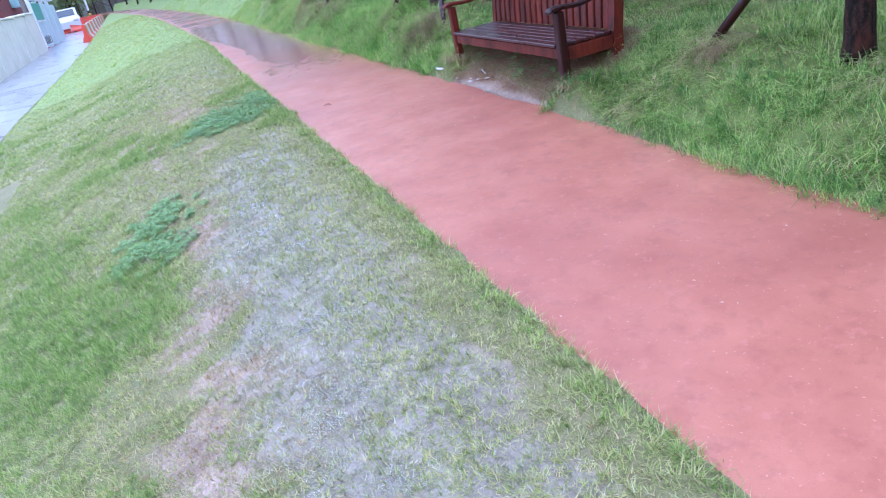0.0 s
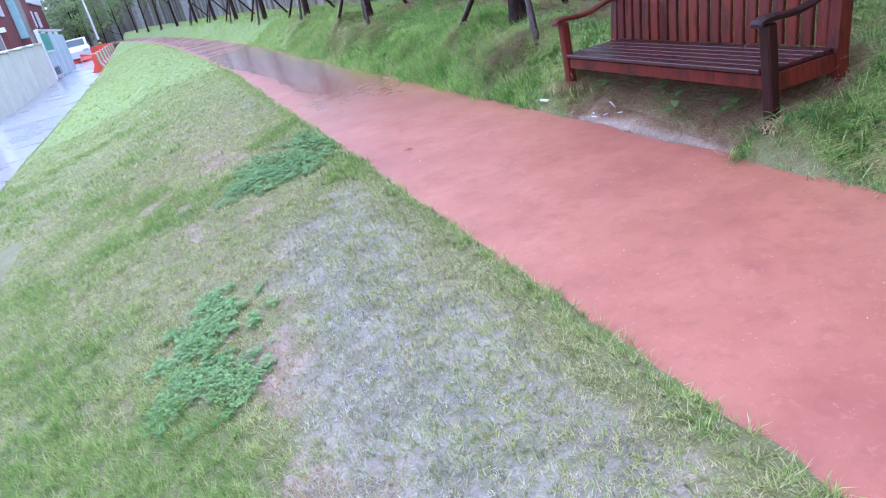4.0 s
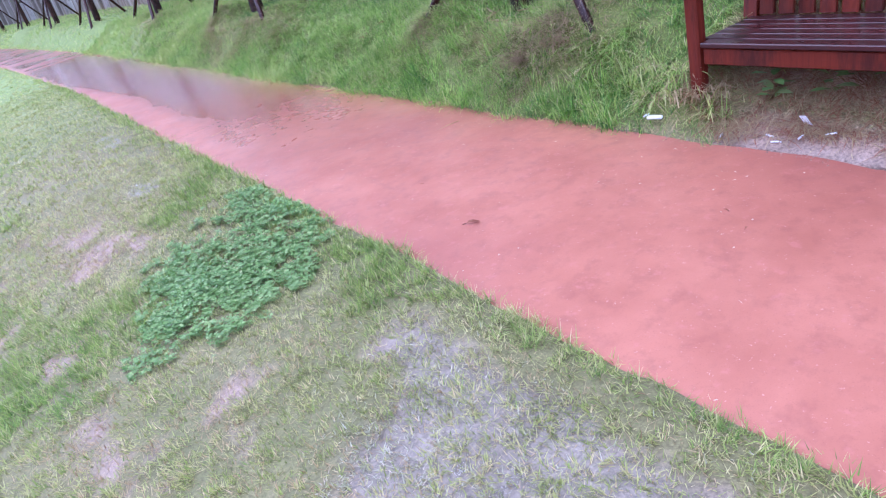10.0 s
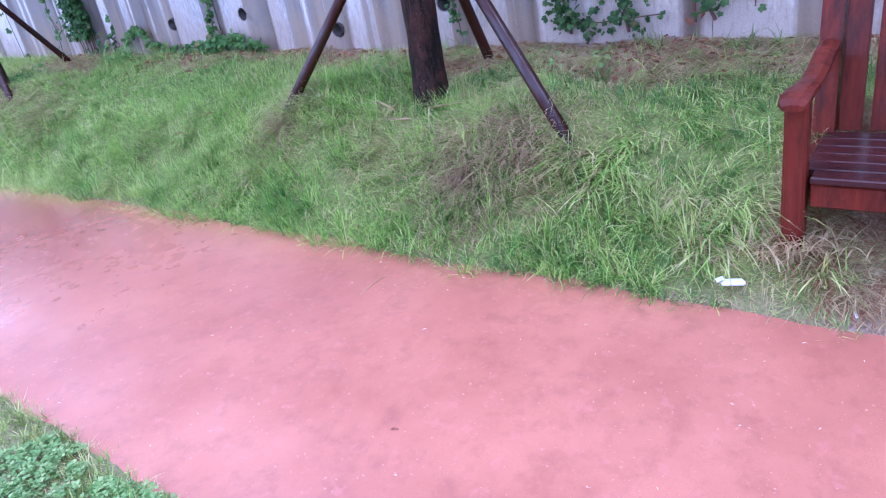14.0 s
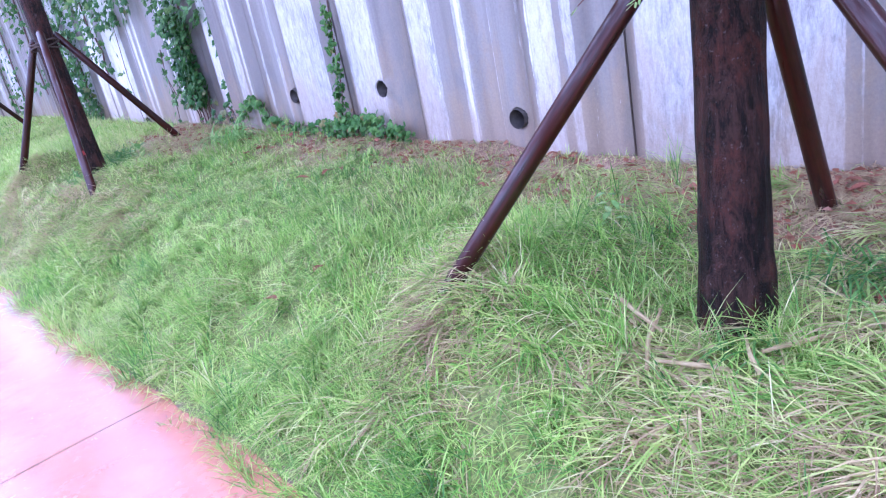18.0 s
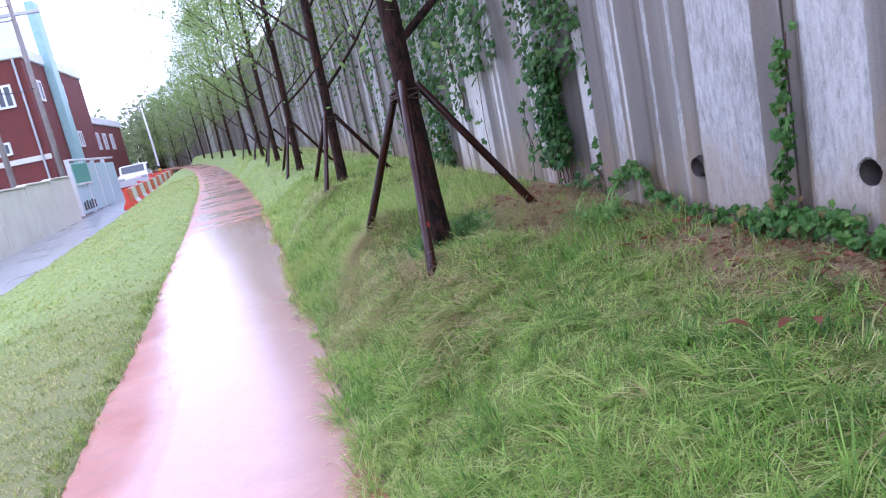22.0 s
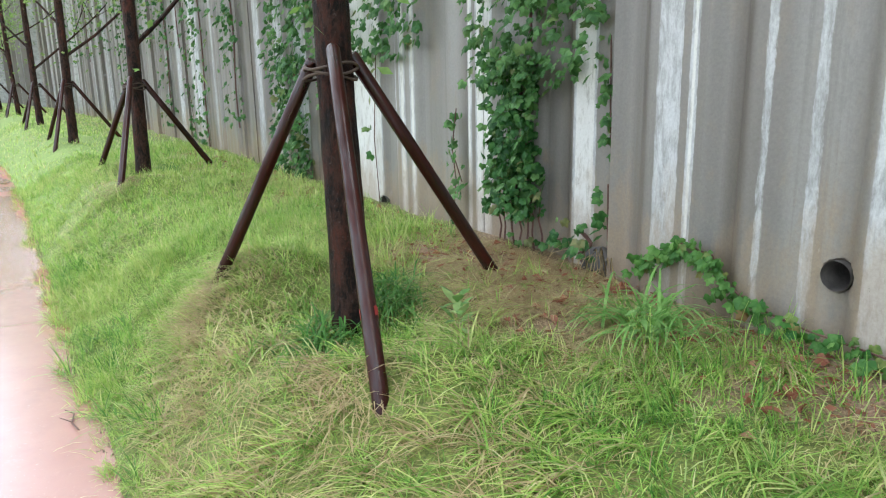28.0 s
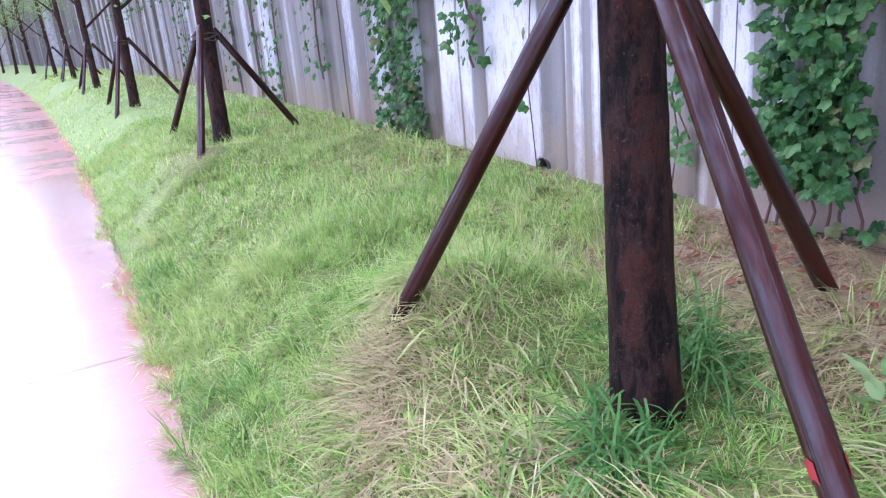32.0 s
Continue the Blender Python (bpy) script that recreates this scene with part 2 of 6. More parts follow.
def path_material():
    n = Nodes("wet_red_paving")
    wet = n.attr("wet")
    big, mid, fine, grit = n.noise(0.45, 3), n.noise(3.2, 5, 0.6), n.noise(75.0, 3, 0.6), n.noise(260.0, 3, 0.7)
    ripple = n.noise(1.0, 3, 0.5, (2.2, 5.0, 1.0))
    c = n.mix(n.ramp(mid, (0.3, 0.0), (0.7, 1.0)), (0.36, 0.122, 0.072), (0.48, 0.182, 0.112))
    c = n.mix(n.ramp(big, (0.45, 0.0), (0.62, 0.5)), c, (0.29, 0.085, 0.062))
    blot = n.noise(11.0, 5, 0.7)
    c = n.mix(n.ramp(blot, (0.50, 0.0), (0.70, 0.45)), c, (0.25, 0.072, 0.050))
    c = n.mix(n.ramp(n.noise(19.0, 3, 0.6), (0.60, 0.0), (0.70, 0.35)), c, (0.52, 0.20, 0.16))
    c = n.mix(n.ramp(fine, (0.66, 0.0), (0.72, 0.6)), c, (0.60, 0.32, 0.26))
    c = n.mix(n.ramp(grit, (0.28, 0.5), (0.42, 0.0)), c, (0.20, 0.055, 0.045))
    # wettest paving is paled in its base colour to stand in for sky sheen
    c = n.mix(n.ramp(n.math("ADD", wet, n.math("MULTIPLY", n.math("SUBTRACT", mid, 0.5), 0.4)), (0.82, 0.0), (1.15, 0.42)), c, (0.52, 0.34, 0.32))
    film = n.ramp(n.math("ADD", wet, n.math("ADD", n.math("MULTIPLY", n.math("SUBTRACT", mid, 0.3), 0.8), n.math("MULTIPLY", n.math("SUBTRACT", blot, 0.3), 0.6))), (0.30, 0.0), (1.0, 1.0))
    h = n.math("ADD", n.math("MULTIPLY", ripple, 0.8), n.math("MULTIPLY", grit, 0.10))
    return n.set(c, n.mix(film, (0.52, 0.52, 0.52), (0.2, 0.2, 0.2)), h, 0.10, 0.006, Specular_IOR_Level=0.5,
                 Coat_Weight=n.mix(film, (0.13, 0.13, 0.13), (0.92, 0.92, 0.92)), Coat_Roughness=n.mix(film, (0.27, 0.27, 0.27), (0.19, 0.19, 0.19)), Coat_IOR=1.65)


def wall_material():
    n = Nodes("stained_concrete")
    broad = n.noise(1.0, 3, 0.55, (0.2, 2.3, 0.09), distort=0.25)
    run = n.noise(1.0, 6, 0.7, (0.2, 6.5, 0.45), distort=0.6)
    thin = n.noise(1.0, 4, 0.65, (0.2, 21.0, 0.30), distort=0.35)
    flake = n.noise(1.0, 6, 0.75, (6, 42, 11.0), distort=0.4)
    blotch = n.noise(1.0, 6, 0.72, (3, 7.0, 2.6), distort=0.3)
    grain_, pore = n.noise(95.0, 5, 0.75), n.noise(38.0, 4, 0.7)
    base = n.ramp(broad, (0.34, (0.155, 0.136, 0.117)), (0.48, (0.205, 0.185, 0.163)), (0.62, (0.262, 0.243, 0.222)))
    base = n.mix(n.ramp(thin, (0.52, 0.0), (0.64, 0.45)), base, (0.165, 0.148, 0.128))
    base = n.mix(n.ramp(blotch, (0.50, 0.0), (0.70, 0.45)), base, (0.26, 0.20, 0.138))
    base = n.mix(n.ramp(blotch, (0.28, 0.4), (0.44, 0.0)), base, (0.15, 0.14, 0.125))
    ragged = n.math("ADD", n.math("MULTIPLY", run, 0.55), n.math("ADD", n.math("MULTIPLY", flake, 0.27), n.math("MULTIPLY", blotch, 0.18)))
    body = n.math("ADD", n.math("MULTIPLY", n.attr("chalk"), 0.45), n.math("MULTIPLY", ragged, 0.50))
    white = n.ramp(body, (0.500, 0.0), (0.535, 0.8), (0.60, 1.0))
    chalk = n.ramp(n.math("ADD", n.math("MULTIPLY", flake, 0.55), n.math("MULTIPLY", blotch, 0.45)), (0.36, (0.23, 0.222, 0.208)), (0.46, (0.36, 0.353, 0.34)), (0.57, (0.52, 0.517, 0.51)))
    chalk = n.mix(n.ramp(n.attr("chalk"), (0.84, 0.0), (0.92, 0.95)), chalk, n.ramp(flake, (0.36, (0.44, 0.415, 0.37)), (0.48, (0.64, 0.62, 0.58))))
    c = n.mix(white, base, chalk)
    place = n.t.nodes.new("ShaderNodeSeparateXYZ")
    n.t.links.new(n.coord, place.inputs[0])
    foot = n.t.nodes.new("ShaderNodeMath")
    foot.operation = "SUBTRACT"
    n.put(foot.inputs[0], place.outputs[2])
    n.put(foot.inputs[1], n.math("ADD", n.math("MULTIPLY", place.outputs[1], 0.02), 0.55))
    splash = n.math("SUBTRACT", n.math("MULTIPLY", blotch, 1.5), foot.outputs[0])
    c = n.mix(n.ramp(splash, (0.10, 0.0), (0.45, 0.6)), c, (0.30, 0.215, 0.135))
    drip = n.math("ADD", n.math("MULTIPLY", thin, 0.78), n.math("MULTIPLY", flake, 0.22))
    c = n.mix(n.ramp(drip, (0.655, 0.0), (0.69, 0.8)), c, (0.70, 0.70, 0.71))
    # dark brown stripe at each groove's low-y edge, varied by the run noise
    groove_stripe = n.math("MULTIPLY", n.attr("groove_dark"), n.ramp(run, (0.30, 0.55), (0.62, 1.0)))
    c = n.mix(n.math("MULTIPLY", groove_stripe, 0.62), c, (0.085, 0.066, 0.050))
    c = n.mix(0.30, c, n.ramp(grain_, (0.25, 0.25), (0.75, 0.75)), "OVERLAY")
    c = n.mix(n.ramp(pore, (0.68, 0.0), (0.74, 0.5)), c, (0.12, 0.105, 0.09))
    h = n.math("ADD", n.math("MULTIPLY", grain_, 0.25), n.math("MULTIPLY", n.mix(white, (0.3, 0.3, 0.3), flake), 0.75))
    return n.set(c, n.ramp(white, (0.0, 0.40), (1.0, 0.8)), h, 0.35, 0.005)


def bark_material():
    n = Nodes("wet_bark")
    ridge, fine, patch = n.noise(1.0, 8, 0.8, (26, 26, 10), distort=0.5), n.noise(90.0, 5, 0.75), n.noise(9.0, 6, 0.8, (1.3, 1.3, 0.6))
    c = n.mix(n.ramp(ridge, (0.44, 0.0), (0.58, 1.0)), (0.006, 0.004, 0.003), (0.060, 0.030, 0.021))
    c = n.mix(n.ramp(patch, (0.50, 0.0), (0.64, 0.8)), c, (0.095, 0.028, 0.016))
    c = n.mix(n.ramp(fine, (0.60, 0.0), (0.68, 0.7)), c, (0.15, 0.12, 0.10))
    return n.set(c, n.ramp(ridge, (0.3, 0.38), (0.7, 0.8)), n.math("ADD", n.math("MULTIPLY", ridge, 0.7), n.math("MULTIPLY", fine, 0.3)), 1.0, 0.035, Specular_IOR_Level=0.15)


def wood_material(name, a, b, dark, axis, rough=0.3, shine=0.4, gloss=0.22, film=1.5):
    n = Nodes(name)
    st = [60, 60, 60]
    st[axis] = 3
    ps = [2.2, 2.2, 2.2]
    ps[axis] = 0.5
    grain, patch, fine = n.noise(1.0, 5, 0.65, tuple(st)), n.noise(5.0, 6, 0.75, tuple(ps)), n.noise(160.0, 3)
    c = n.mix(n.ramp(grain, (0.3, 0.0), (0.7, 1.0)), a, b)
    c = n.mix(n.ramp(patch, (0.46, 0.0), (0.64, 0.7)), c, dark)
    c = n.mix(n.math("MULTIPLY", n.each(), 0.4), c, dark)
    return n.set(c, n.ramp(patch, (0.3, rough - 0.1), (0.7, rough + 0.15)), n.math("ADD", grain, n.math("MULTIPLY", fine, 0.3)), 0.35, 0.003, Coat_Weight=n.ramp(patch, (0.40, shine * 0.25), (0.60, min(1.0, shine * 1.6))), Coat_Roughness=0.10, Coat_IOR=film, Specular_IOR_Level=gloss)


GROUND = ground_material()
PATH = path_material()
WALL = wall_material()
BARK = bark_material()
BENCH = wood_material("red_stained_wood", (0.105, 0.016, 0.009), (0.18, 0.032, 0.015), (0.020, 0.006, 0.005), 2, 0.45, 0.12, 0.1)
BENCH_DARK = wood_material("dark_brown_wood", (0.022, 0.006, 0.005), (0.042, 0.010, 0.008), (0.008, 0.004, 0.004), 2, 0.4, 0.2, 0.12)
BENCH_SEAT = wood_material("wet_seat_wood", (0.040, 0.009, 0.009), (0.07, 0.016, 0.014), (0.015, 0.006, 0.007), 1, 0.3, 0.25)
POLE = wood_material("dark_red_pole", (0.016, 0.005, 0.004), (0.050, 0.010, 0.006), (0.006, 0.003, 0.003), 2, 0.36, 0.55, 0.08, 1.6)
BINDING = plain("rubber_binding", (0.05, 0.03, 0.02), (0.10, 0.07, 0.05), 20, 200, 0.8, 0.6)
ROAD = plain("wet_concrete_road", (0.21, 0.22, 0.24), (0.31, 0.32, 0.34), 0.7, 60, 0.32, 0.2, 0.004, Coat_Weight=0.4, Coat_Roughness=0.1)
POST = plain("weathered_concrete_post", (0.20, 0.175, 0.165), (0.30, 0.27, 0.25), 3.0, 60, 0.7)
CREAM = plain("cream_painted_wall", (0.72, 0.71, 0.62), (0.62, 0.60, 0.52), 1.2, 60, 0.7)
BRICK = plain("dark_red_brick", (0.125, 0.027, 0.025), (0.18, 0.042, 0.035), 2.0, 40, 0.75)
WHITE = plain("white_paint", (0.78, 0.79, 0.80), (0.70, 0.71, 0.73), 3.0, 60, 0.45)
GREYMETAL = plain("galvanised_steel", (0.42, 0.43, 0.45), (0.55, 0.56, 0.58), 6.0, 90, 0.4, 0.1, 0.002, Metallic=0.7)
ORANGE = plain("orange_plastic", (0.75, 0.09, 0.04), (0.62, 0.07, 0.04), 3.0, 60, 0.4)
YELLOW = plain("yellow_paint", (0.75, 0.50, 0.05), (0.65, 0.42, 0.05), 4.0, 60, 0.5)
BLACK = plain("black_rubber", (0.02, 0.02, 0.022), (0.04, 0.04, 0.042), 6.0, 90, 0.6)
TEAL = plain("green_metal", (0.10, 0.33, 0.27), (0.14, 0.40, 0.32), 3.0, 60, 0.5)
PALEBLUE = plain("pale_blue_panel", (0.45, 0.62, 0.66), (0.55, 0.70, 0.74), 3.0, 60, 0.5)
PALETEAL = plain("pale_teal_cladding", (0.30, 0.50, 0.50), (0.38, 0.58, 0.57), 3.0, 60, 0.4)
PAPER = plain("white_paper", (0.80, 0.80, 0.82), (0.70, 0.72, 0.76), 30.0, 200, 0.6)
# pipe inside coloured dark: the shade of a deep hole put into the colour
DARKHOLE = plain("drain_pipe_inside", (0.045, 0.04, 0.036), (0.13, 0.115, 0.10), 14.0, 100, 0.7)
WATER = Nodes("shallow_water").set((0.93, 0.95, 0.96), 0.06, Transmission_Weight=1.0, IOR=1.33, Specular_IOR_Level=0.9)
STEM = plain("vine_stem", (0.085, 0.035, 0.028), (0.15, 0.075, 0.055), 20, 150, 0.7)
STRAP = grass_material("strap_leaf", ((0.10, 0.25, 0.05), (0.17, 0.36, 0.08), (0.26, 0.44, 0.12), (0.36, 0.50, 0.18)), (0.52, 0.48, 0.24), 0.4)
TUFT = grass_material("dark_tuft", ((0.04, 0.13, 0.025), (0.075, 0.20, 0.04), (0.12, 0.28, 0.055), (0.18, 0.34, 0.085)), (0.34, 0.34, 0.14), 0.35, 0.4, 0.25)
WINDOW = Nodes("window_glass").set((0.06, 0.08, 0.10), 0.08, Specular_IOR_Level=0.8)

# ---- the lie of the land ----
def curve(y, ys, vs):
    return np.interp(y, ys, vs)


def level(y):
    """Height of the path."""
    return curve(y, [-40, 0, 4.4, 6.2, 9.2, 14, 20, 60, 80, 700], [-0.6, 0.13, 0.27, 0.36, 0.45, 0.58, 0.70, 1.50, 1.62, 1.62])


EDGE_Y = [-40, 0, 4, 7, 10, 14, 20, 26, 31, 37, 45, 55, 70, 90]
LEFT_X = [0.9, 0.9, 0.84, 0.77, 0.73, 0.70, 0.46, 0.16, -0.15, -0.66, -1.45, -2.9, -6.8, -14.0]
RIGHT_X = [2.5, 2.38, 2.32, 2.13, 2.03, 1.90, 1.75, 1.40, 1.05, 0.56, -0.3, -1.7, -5.4, -12.4]
ROAD_EDGE = -2.9
TREE_X = lambda y: curve(y, [-40, 7.6, 12.4, 17.2, 22, 27, 32, 38, 60, 90], [2.9, 2.9, 2.80, 2.75, 2.54, 2.28, 1.96, 1.46, -2.1, -12])
TREES = [(3.10, 2.55), (2.945, 7.81), (2.82, 12.49), (2.80, 17.25), (2.54, 22.0), (2.28, 27.0), (1.96, 32.0), (1.50, 37.5)]
WALL_X = lambda y: curve(y, [-40, 12.2, 20, 27, 32, 38, 60, 90], [3.82, 3.84, 3.84, 3.6, 3.3, 2.8, -0.6, -10])


def left_x(y):
    return curve(y, EDGE_Y, LEFT_X)


def right_x(y):
    return curve(y, EDGE_Y, RIGHT_X)


def grain(x, y, scale, seed=0):
    """Smooth noise in the plane, 0 to 1."""
    x, y = np.asarray(x, float) * scale + seed * 17.3, np.asarray(y, float) * scale + seed * 9.1
    i, j = np.floor(x), np.floor(y)
    u, v = x - i, y - j
    u, v = u * u * (3 - 2 * u), v * v * (3 - 2 * v)

    def h(a, b):
        s = np.sin(a * 127.1 + b * 311.7 + seed * 3.7) * 43758.5453
        return s - np.floor(s)
    return (h(i, j) * (1 - u) + h(i + 1, j) * u) * (1 - v) + (h(i, j + 1) * (1 - u) + h(i + 1, j + 1) * u) * v


def smooth(a, b, x):
    t = np.clip((x - a) / (b - a), 0, 1)
    return t * t * (3 - 2 * t)


def bench_bay(x, y):
    """The trodden hollow in front of and under the bench."""
    return smooth(4.3, 4.5, y) * (1 - smooth(5.75, 5.95, y)) * (1 - smooth(2.36, 2.47, x))


def height(x, y):
    """The ground's height, the path's bed included."""
    x, y = np.asarray(x, float), np.asarray(y, float)
    p, lx, rx = level(y), left_x(y), right_x(y)
    d = lx - x
    dn = d + 0.05 * (grain(x, y, 6.0, 9) - 0.5)
    left = 0.026 * smooth(-0.09, 0.05, dn) - 0.56 * smooth(0.2, 3.4, d) + 0.022 * (grain(x, y, 1.1, 1) - 0.5) * smooth(0, 0.5, d) + 0.012 * (grain(x, y, 5.3, 4) - 0.5) * smooth(0.1, 0.5, d)
    e = x - rx
    rise = 0.36 * smooth(-0.05, 0.75, e) + 0.11 * smooth(0.4, 1.7, e)
    berm = 0
    for (tx, ty), rise_here in zip(TREES, (0.07, 0.10, 0.15, 0.10, 0.08, 0.08, 0.08, 0.08)):
        far_out = np.sqrt((x - tx) ** 2 + ((y - ty) / 1.25) ** 2)
        berm = berm + rise_here * np.exp(-((far_out - 0.52) / 0.20) ** 2) * (1 - 0.85 * smooth(-0.15, 0.35, x - tx))
        berm = berm - 0.03 * np.exp(-(far_out / 0.25) ** 2)
    rise = rise + berm * smooth(0.12, 0.42, e)
    for fx, fy, lift in ((2.67, 6.97, 0.075), (2.66, 8.53, 0.025), (2.475, 13.09, 0.05), (2.59, 11.8, -0.05)):
        rise = rise + lift * np.exp(-(((x - fx) ** 2 + (y - fy) ** 2) / 0.05))
    for fx, fy in ((2.42, 4.11), (2.44, 6.10)):
        rise = rise + (0.21 if fy < 5 else 0.11) * np.exp(-(((x - fx) / 0.18) ** 2 + ((y - fy) / 0.17) ** 2)) * smooth(-0.04, 0.07, e)
    rise = rise * (1 - 0.75 * bench_bay(x, y)) + 0.045 * bench_bay(x, y) * smooth(0.0, 0.15, e)
    right = rise + 0.05 * (grain(x, y, 2.3, 2) - 0.5) * smooth(0, 0.4, e) + 0.02 * (grain(x, y, 7.0, 3) - 0.5) * smooth(0, 0.3, e)
    z = p + np.where(d > -0.11, left, 0) + np.where(e > 0, right, 0)
    under = (d < -0.11) & (e < -0.11)
    z = np.where(under, p - 0.06, z)
    z = np.where(x < ROAD_EDGE, p - 0.62, z)
    return z


def link_mesh(name, verts, faces, material, parent=None, smooth_faces=False):
    m = bpy.data.meshes.new(name)
    m.from_pydata([tuple(v) for v in verts], [], faces)
    m.materials.append(material)
    if smooth_faces:
        m.polygons.foreach_set("use_smooth", [True] * len(m.polygons))
    ob = new(name, m)
    if parent:
        ob.parent = parent
    return ob


def part(name, bm, material, parent, label=""):
    m = bpy.data.meshes.new(name)
    bm.to_mesh(m)
    bm.free()
    m.materials.append(material)
    ob = new(name, m)
    ob.parent = parent
    if label:
        tagged(ob, label)
    return ob


def thing(name, label, category, at=None, group="", kind=""):
    ob = new(name)
    ob.empty_display_size = 0.1
    if at is not None:
        ob.matrix_world = at
    return tagged(ob, label, category, group, kind)


def box(bm, lo, hi, bevel=0.0, m=None):
    r = bmesh.ops.create_cube(bm, size=1)
    v = r["verts"]
    bmesh.ops.scale(bm, vec=Vector(hi) - Vector(lo), verts=v)
    bmesh.ops.translate(bm, vec=(Vector(lo) + Vector(hi)) / 2, verts=v)
    if bevel:
        e = list({e for a in v for e in a.link_edges})
        r = bmesh.ops.bevel(bm, geom=e, offset=bevel, segments=1, affect="EDGES")
        v = list({a for f in r["faces"] for a in f.verts} | {a for a in v if a.is_valid})
    if m is not None:
        bmesh.ops.transform(bm, matrix=m, verts=v)
    return bm


def tube(points, radii, sides=10, closed=True):
    """Rings along a line: vertices and faces."""
    pts = [Vector(p) for p in points]
    vs, fs = [], []
    side = Vector((1, 0, 0))
    for i, p in enumerate(pts):
        d = (pts[min(i + 1, len(pts) - 1)] - pts[max(i - 1, 0)]).normalized()
        side = side - d * side.dot(d)
        if side.length < 1e-3:
            side = d.orthogonal()
        side.normalize()
        up = d.cross(side)
        for k in range(sides):
            a = 2 * math.pi * k / sides
            vs.append(p + (side * math.cos(a) + up * math.sin(a)) * radii[i])
    for i in range(len(pts) - 1):
        for k in range(sides):
            a, b = i * sides + k, i * sides + (k + 1) % sides
            fs.append((a, b, b + sides, a + sides))
    if closed:
        fs.append(tuple(reversed(range(sides))))
        n = (len(pts) - 1) * sides
        fs.append(tuple(range(n, n + sides)))
    return vs, fs


def steps(*runs):
    out = []
    for a, b, s in runs:
        out += list(np.arange(a, b, s))
    return np.array(out + [runs[-1][1]])


# ---- ground, path, road ----
gx = steps((-600, -60, 60), (-60, -10, 8), (-10, -3.0, 1.0), (-3.0, -2.8, 0.05), (-2.8, 0.3, 0.11), (0.3, 4.0, 0.06), (4.0, 12, 1.0), (12, 60, 8), (60, 600, 60))
gy = steps((-400, -40, 40), (-40, -2, 4), (-2, 19.4, 0.08), (19.4, 30, 0.35), (30, 90, 1.5), (90, 900, 60))
X, Y = np.meshgrid(gx, gy)
Z = height(X, Y)
nx, ny = len(gx), len(gy)
gv = np.stack([X.ravel(), Y.ravel(), Z.ravel()], 1)
a = (np.arange(ny - 1)[:, None] * nx + np.arange(nx - 1)[None, :]).ravel()
ground = link_mesh("ground", gv.tolist(), np.stack([a, a + 1, a + nx + 1, a + nx], 1).tolist(), GROUND, None, True)
tagged(ground, "grassy ground with worn wet soil patches", "ground", kind="structure")


def litter_at(x, y):
    """Brown fallen leaves along the wall, wider behind the trees: 0 to 1."""
    w = 0.52 + 0 * y
    for ty in (2.55, 7.6, 12.4, 17.2):
        w = w + 0.42 * np.exp(-((y - ty) / 0.8) ** 2)
    w = w * (0.65 + 0.7 * grain(x, y, 2.6, 8))
    return smooth(-1.0, -0.5, (x - WALL_X(y)) / w) * (y > 5) * (y < 40) * (1 - 0.75 * smooth(12.9, 13.7, y)) * (x < WALL_X(y) + 0.15) * smooth(0.0, 0.35, grain(x, y, 5.0, 18) + 0.1)


def soaked(x, y):
    """Turf standing in rainwater beside the path: 0 to 1."""
    edge = curve(y, [0, 1, 2, 2.8, 3.3, 3.65, 4.06, 4.5, 5.1, 5.54, 5.83, 6.1], [-0.25, -0.20, -0.10, -0.08, -0.16, -0.12, -0.08, 0.06, 0.03, 0.24, 0.52, 0.72])
    ragged = 0.34 * (grain(x, y, 4.2, 55) - 0.5) + 0.16 * (grain(x, y, 13.0, 56) - 0.5)
    strip = smooth(-0.22, 0.20, x - edge + ragged) * (1 - smooth(0.42, 0.80, x + 0.5 * ragged)) * smooth(0.2, 0.9, y) * (1 - smooth(5.8, 6.15, y))
    pools = np.exp(-(((x - 0.33) / 0.15) ** 2 + ((y - 8.53) / 0.22) ** 2)) + np.exp(-(((x - 0.43) / 0.12) ** 2 + ((y - 10.27) / 0.4) ** 2))
    return np.clip(np.maximum(strip, smooth(0.35, 0.75, pools + ragged)), 0, 1)


def thatchy(x, y):
    """Brown dead patches in the turf: 0 to 1."""
    n = 0.45 * grain(x, y, 3.4, 5) + 0.33 * grain(x, y, 9.0, 6) + 0.22 * grain(x, y, 24.0, 7)
    band = (1 - 0.3 * smooth(4.5, 5.5, y)) * np.exp(-(((x + 0.16) / 0.36) ** 2)) * smooth(1.2, 2.4, y) * (1 - smooth(7.6, 8.6, y)) + 0.75 * np.exp(-(((x + 0.5) / 0.5) ** 2 + ((y - 8.0) / 1.1) ** 2))
    return np.clip(band, 0, 1) * smooth(0.40, 0.66, n) * (1 - 0.7 * np.exp(-(((x + 0.13) / 0.30) ** 2 + ((y - 5.38) / 0.40) ** 2)))


def worn(x, y):
    """Bare soil in the turf and before the bench: 0 to 1."""
    bay = bench_bay(x, y) * (x > right_x(y) - 0.1)
    return np.clip(np.maximum(soaked(x, y) * (0.55 + 0.6 * grain(x, y, 9.0, 57)), thatchy(x, y)), 0, 1) * (x < left_x(y)) + bay


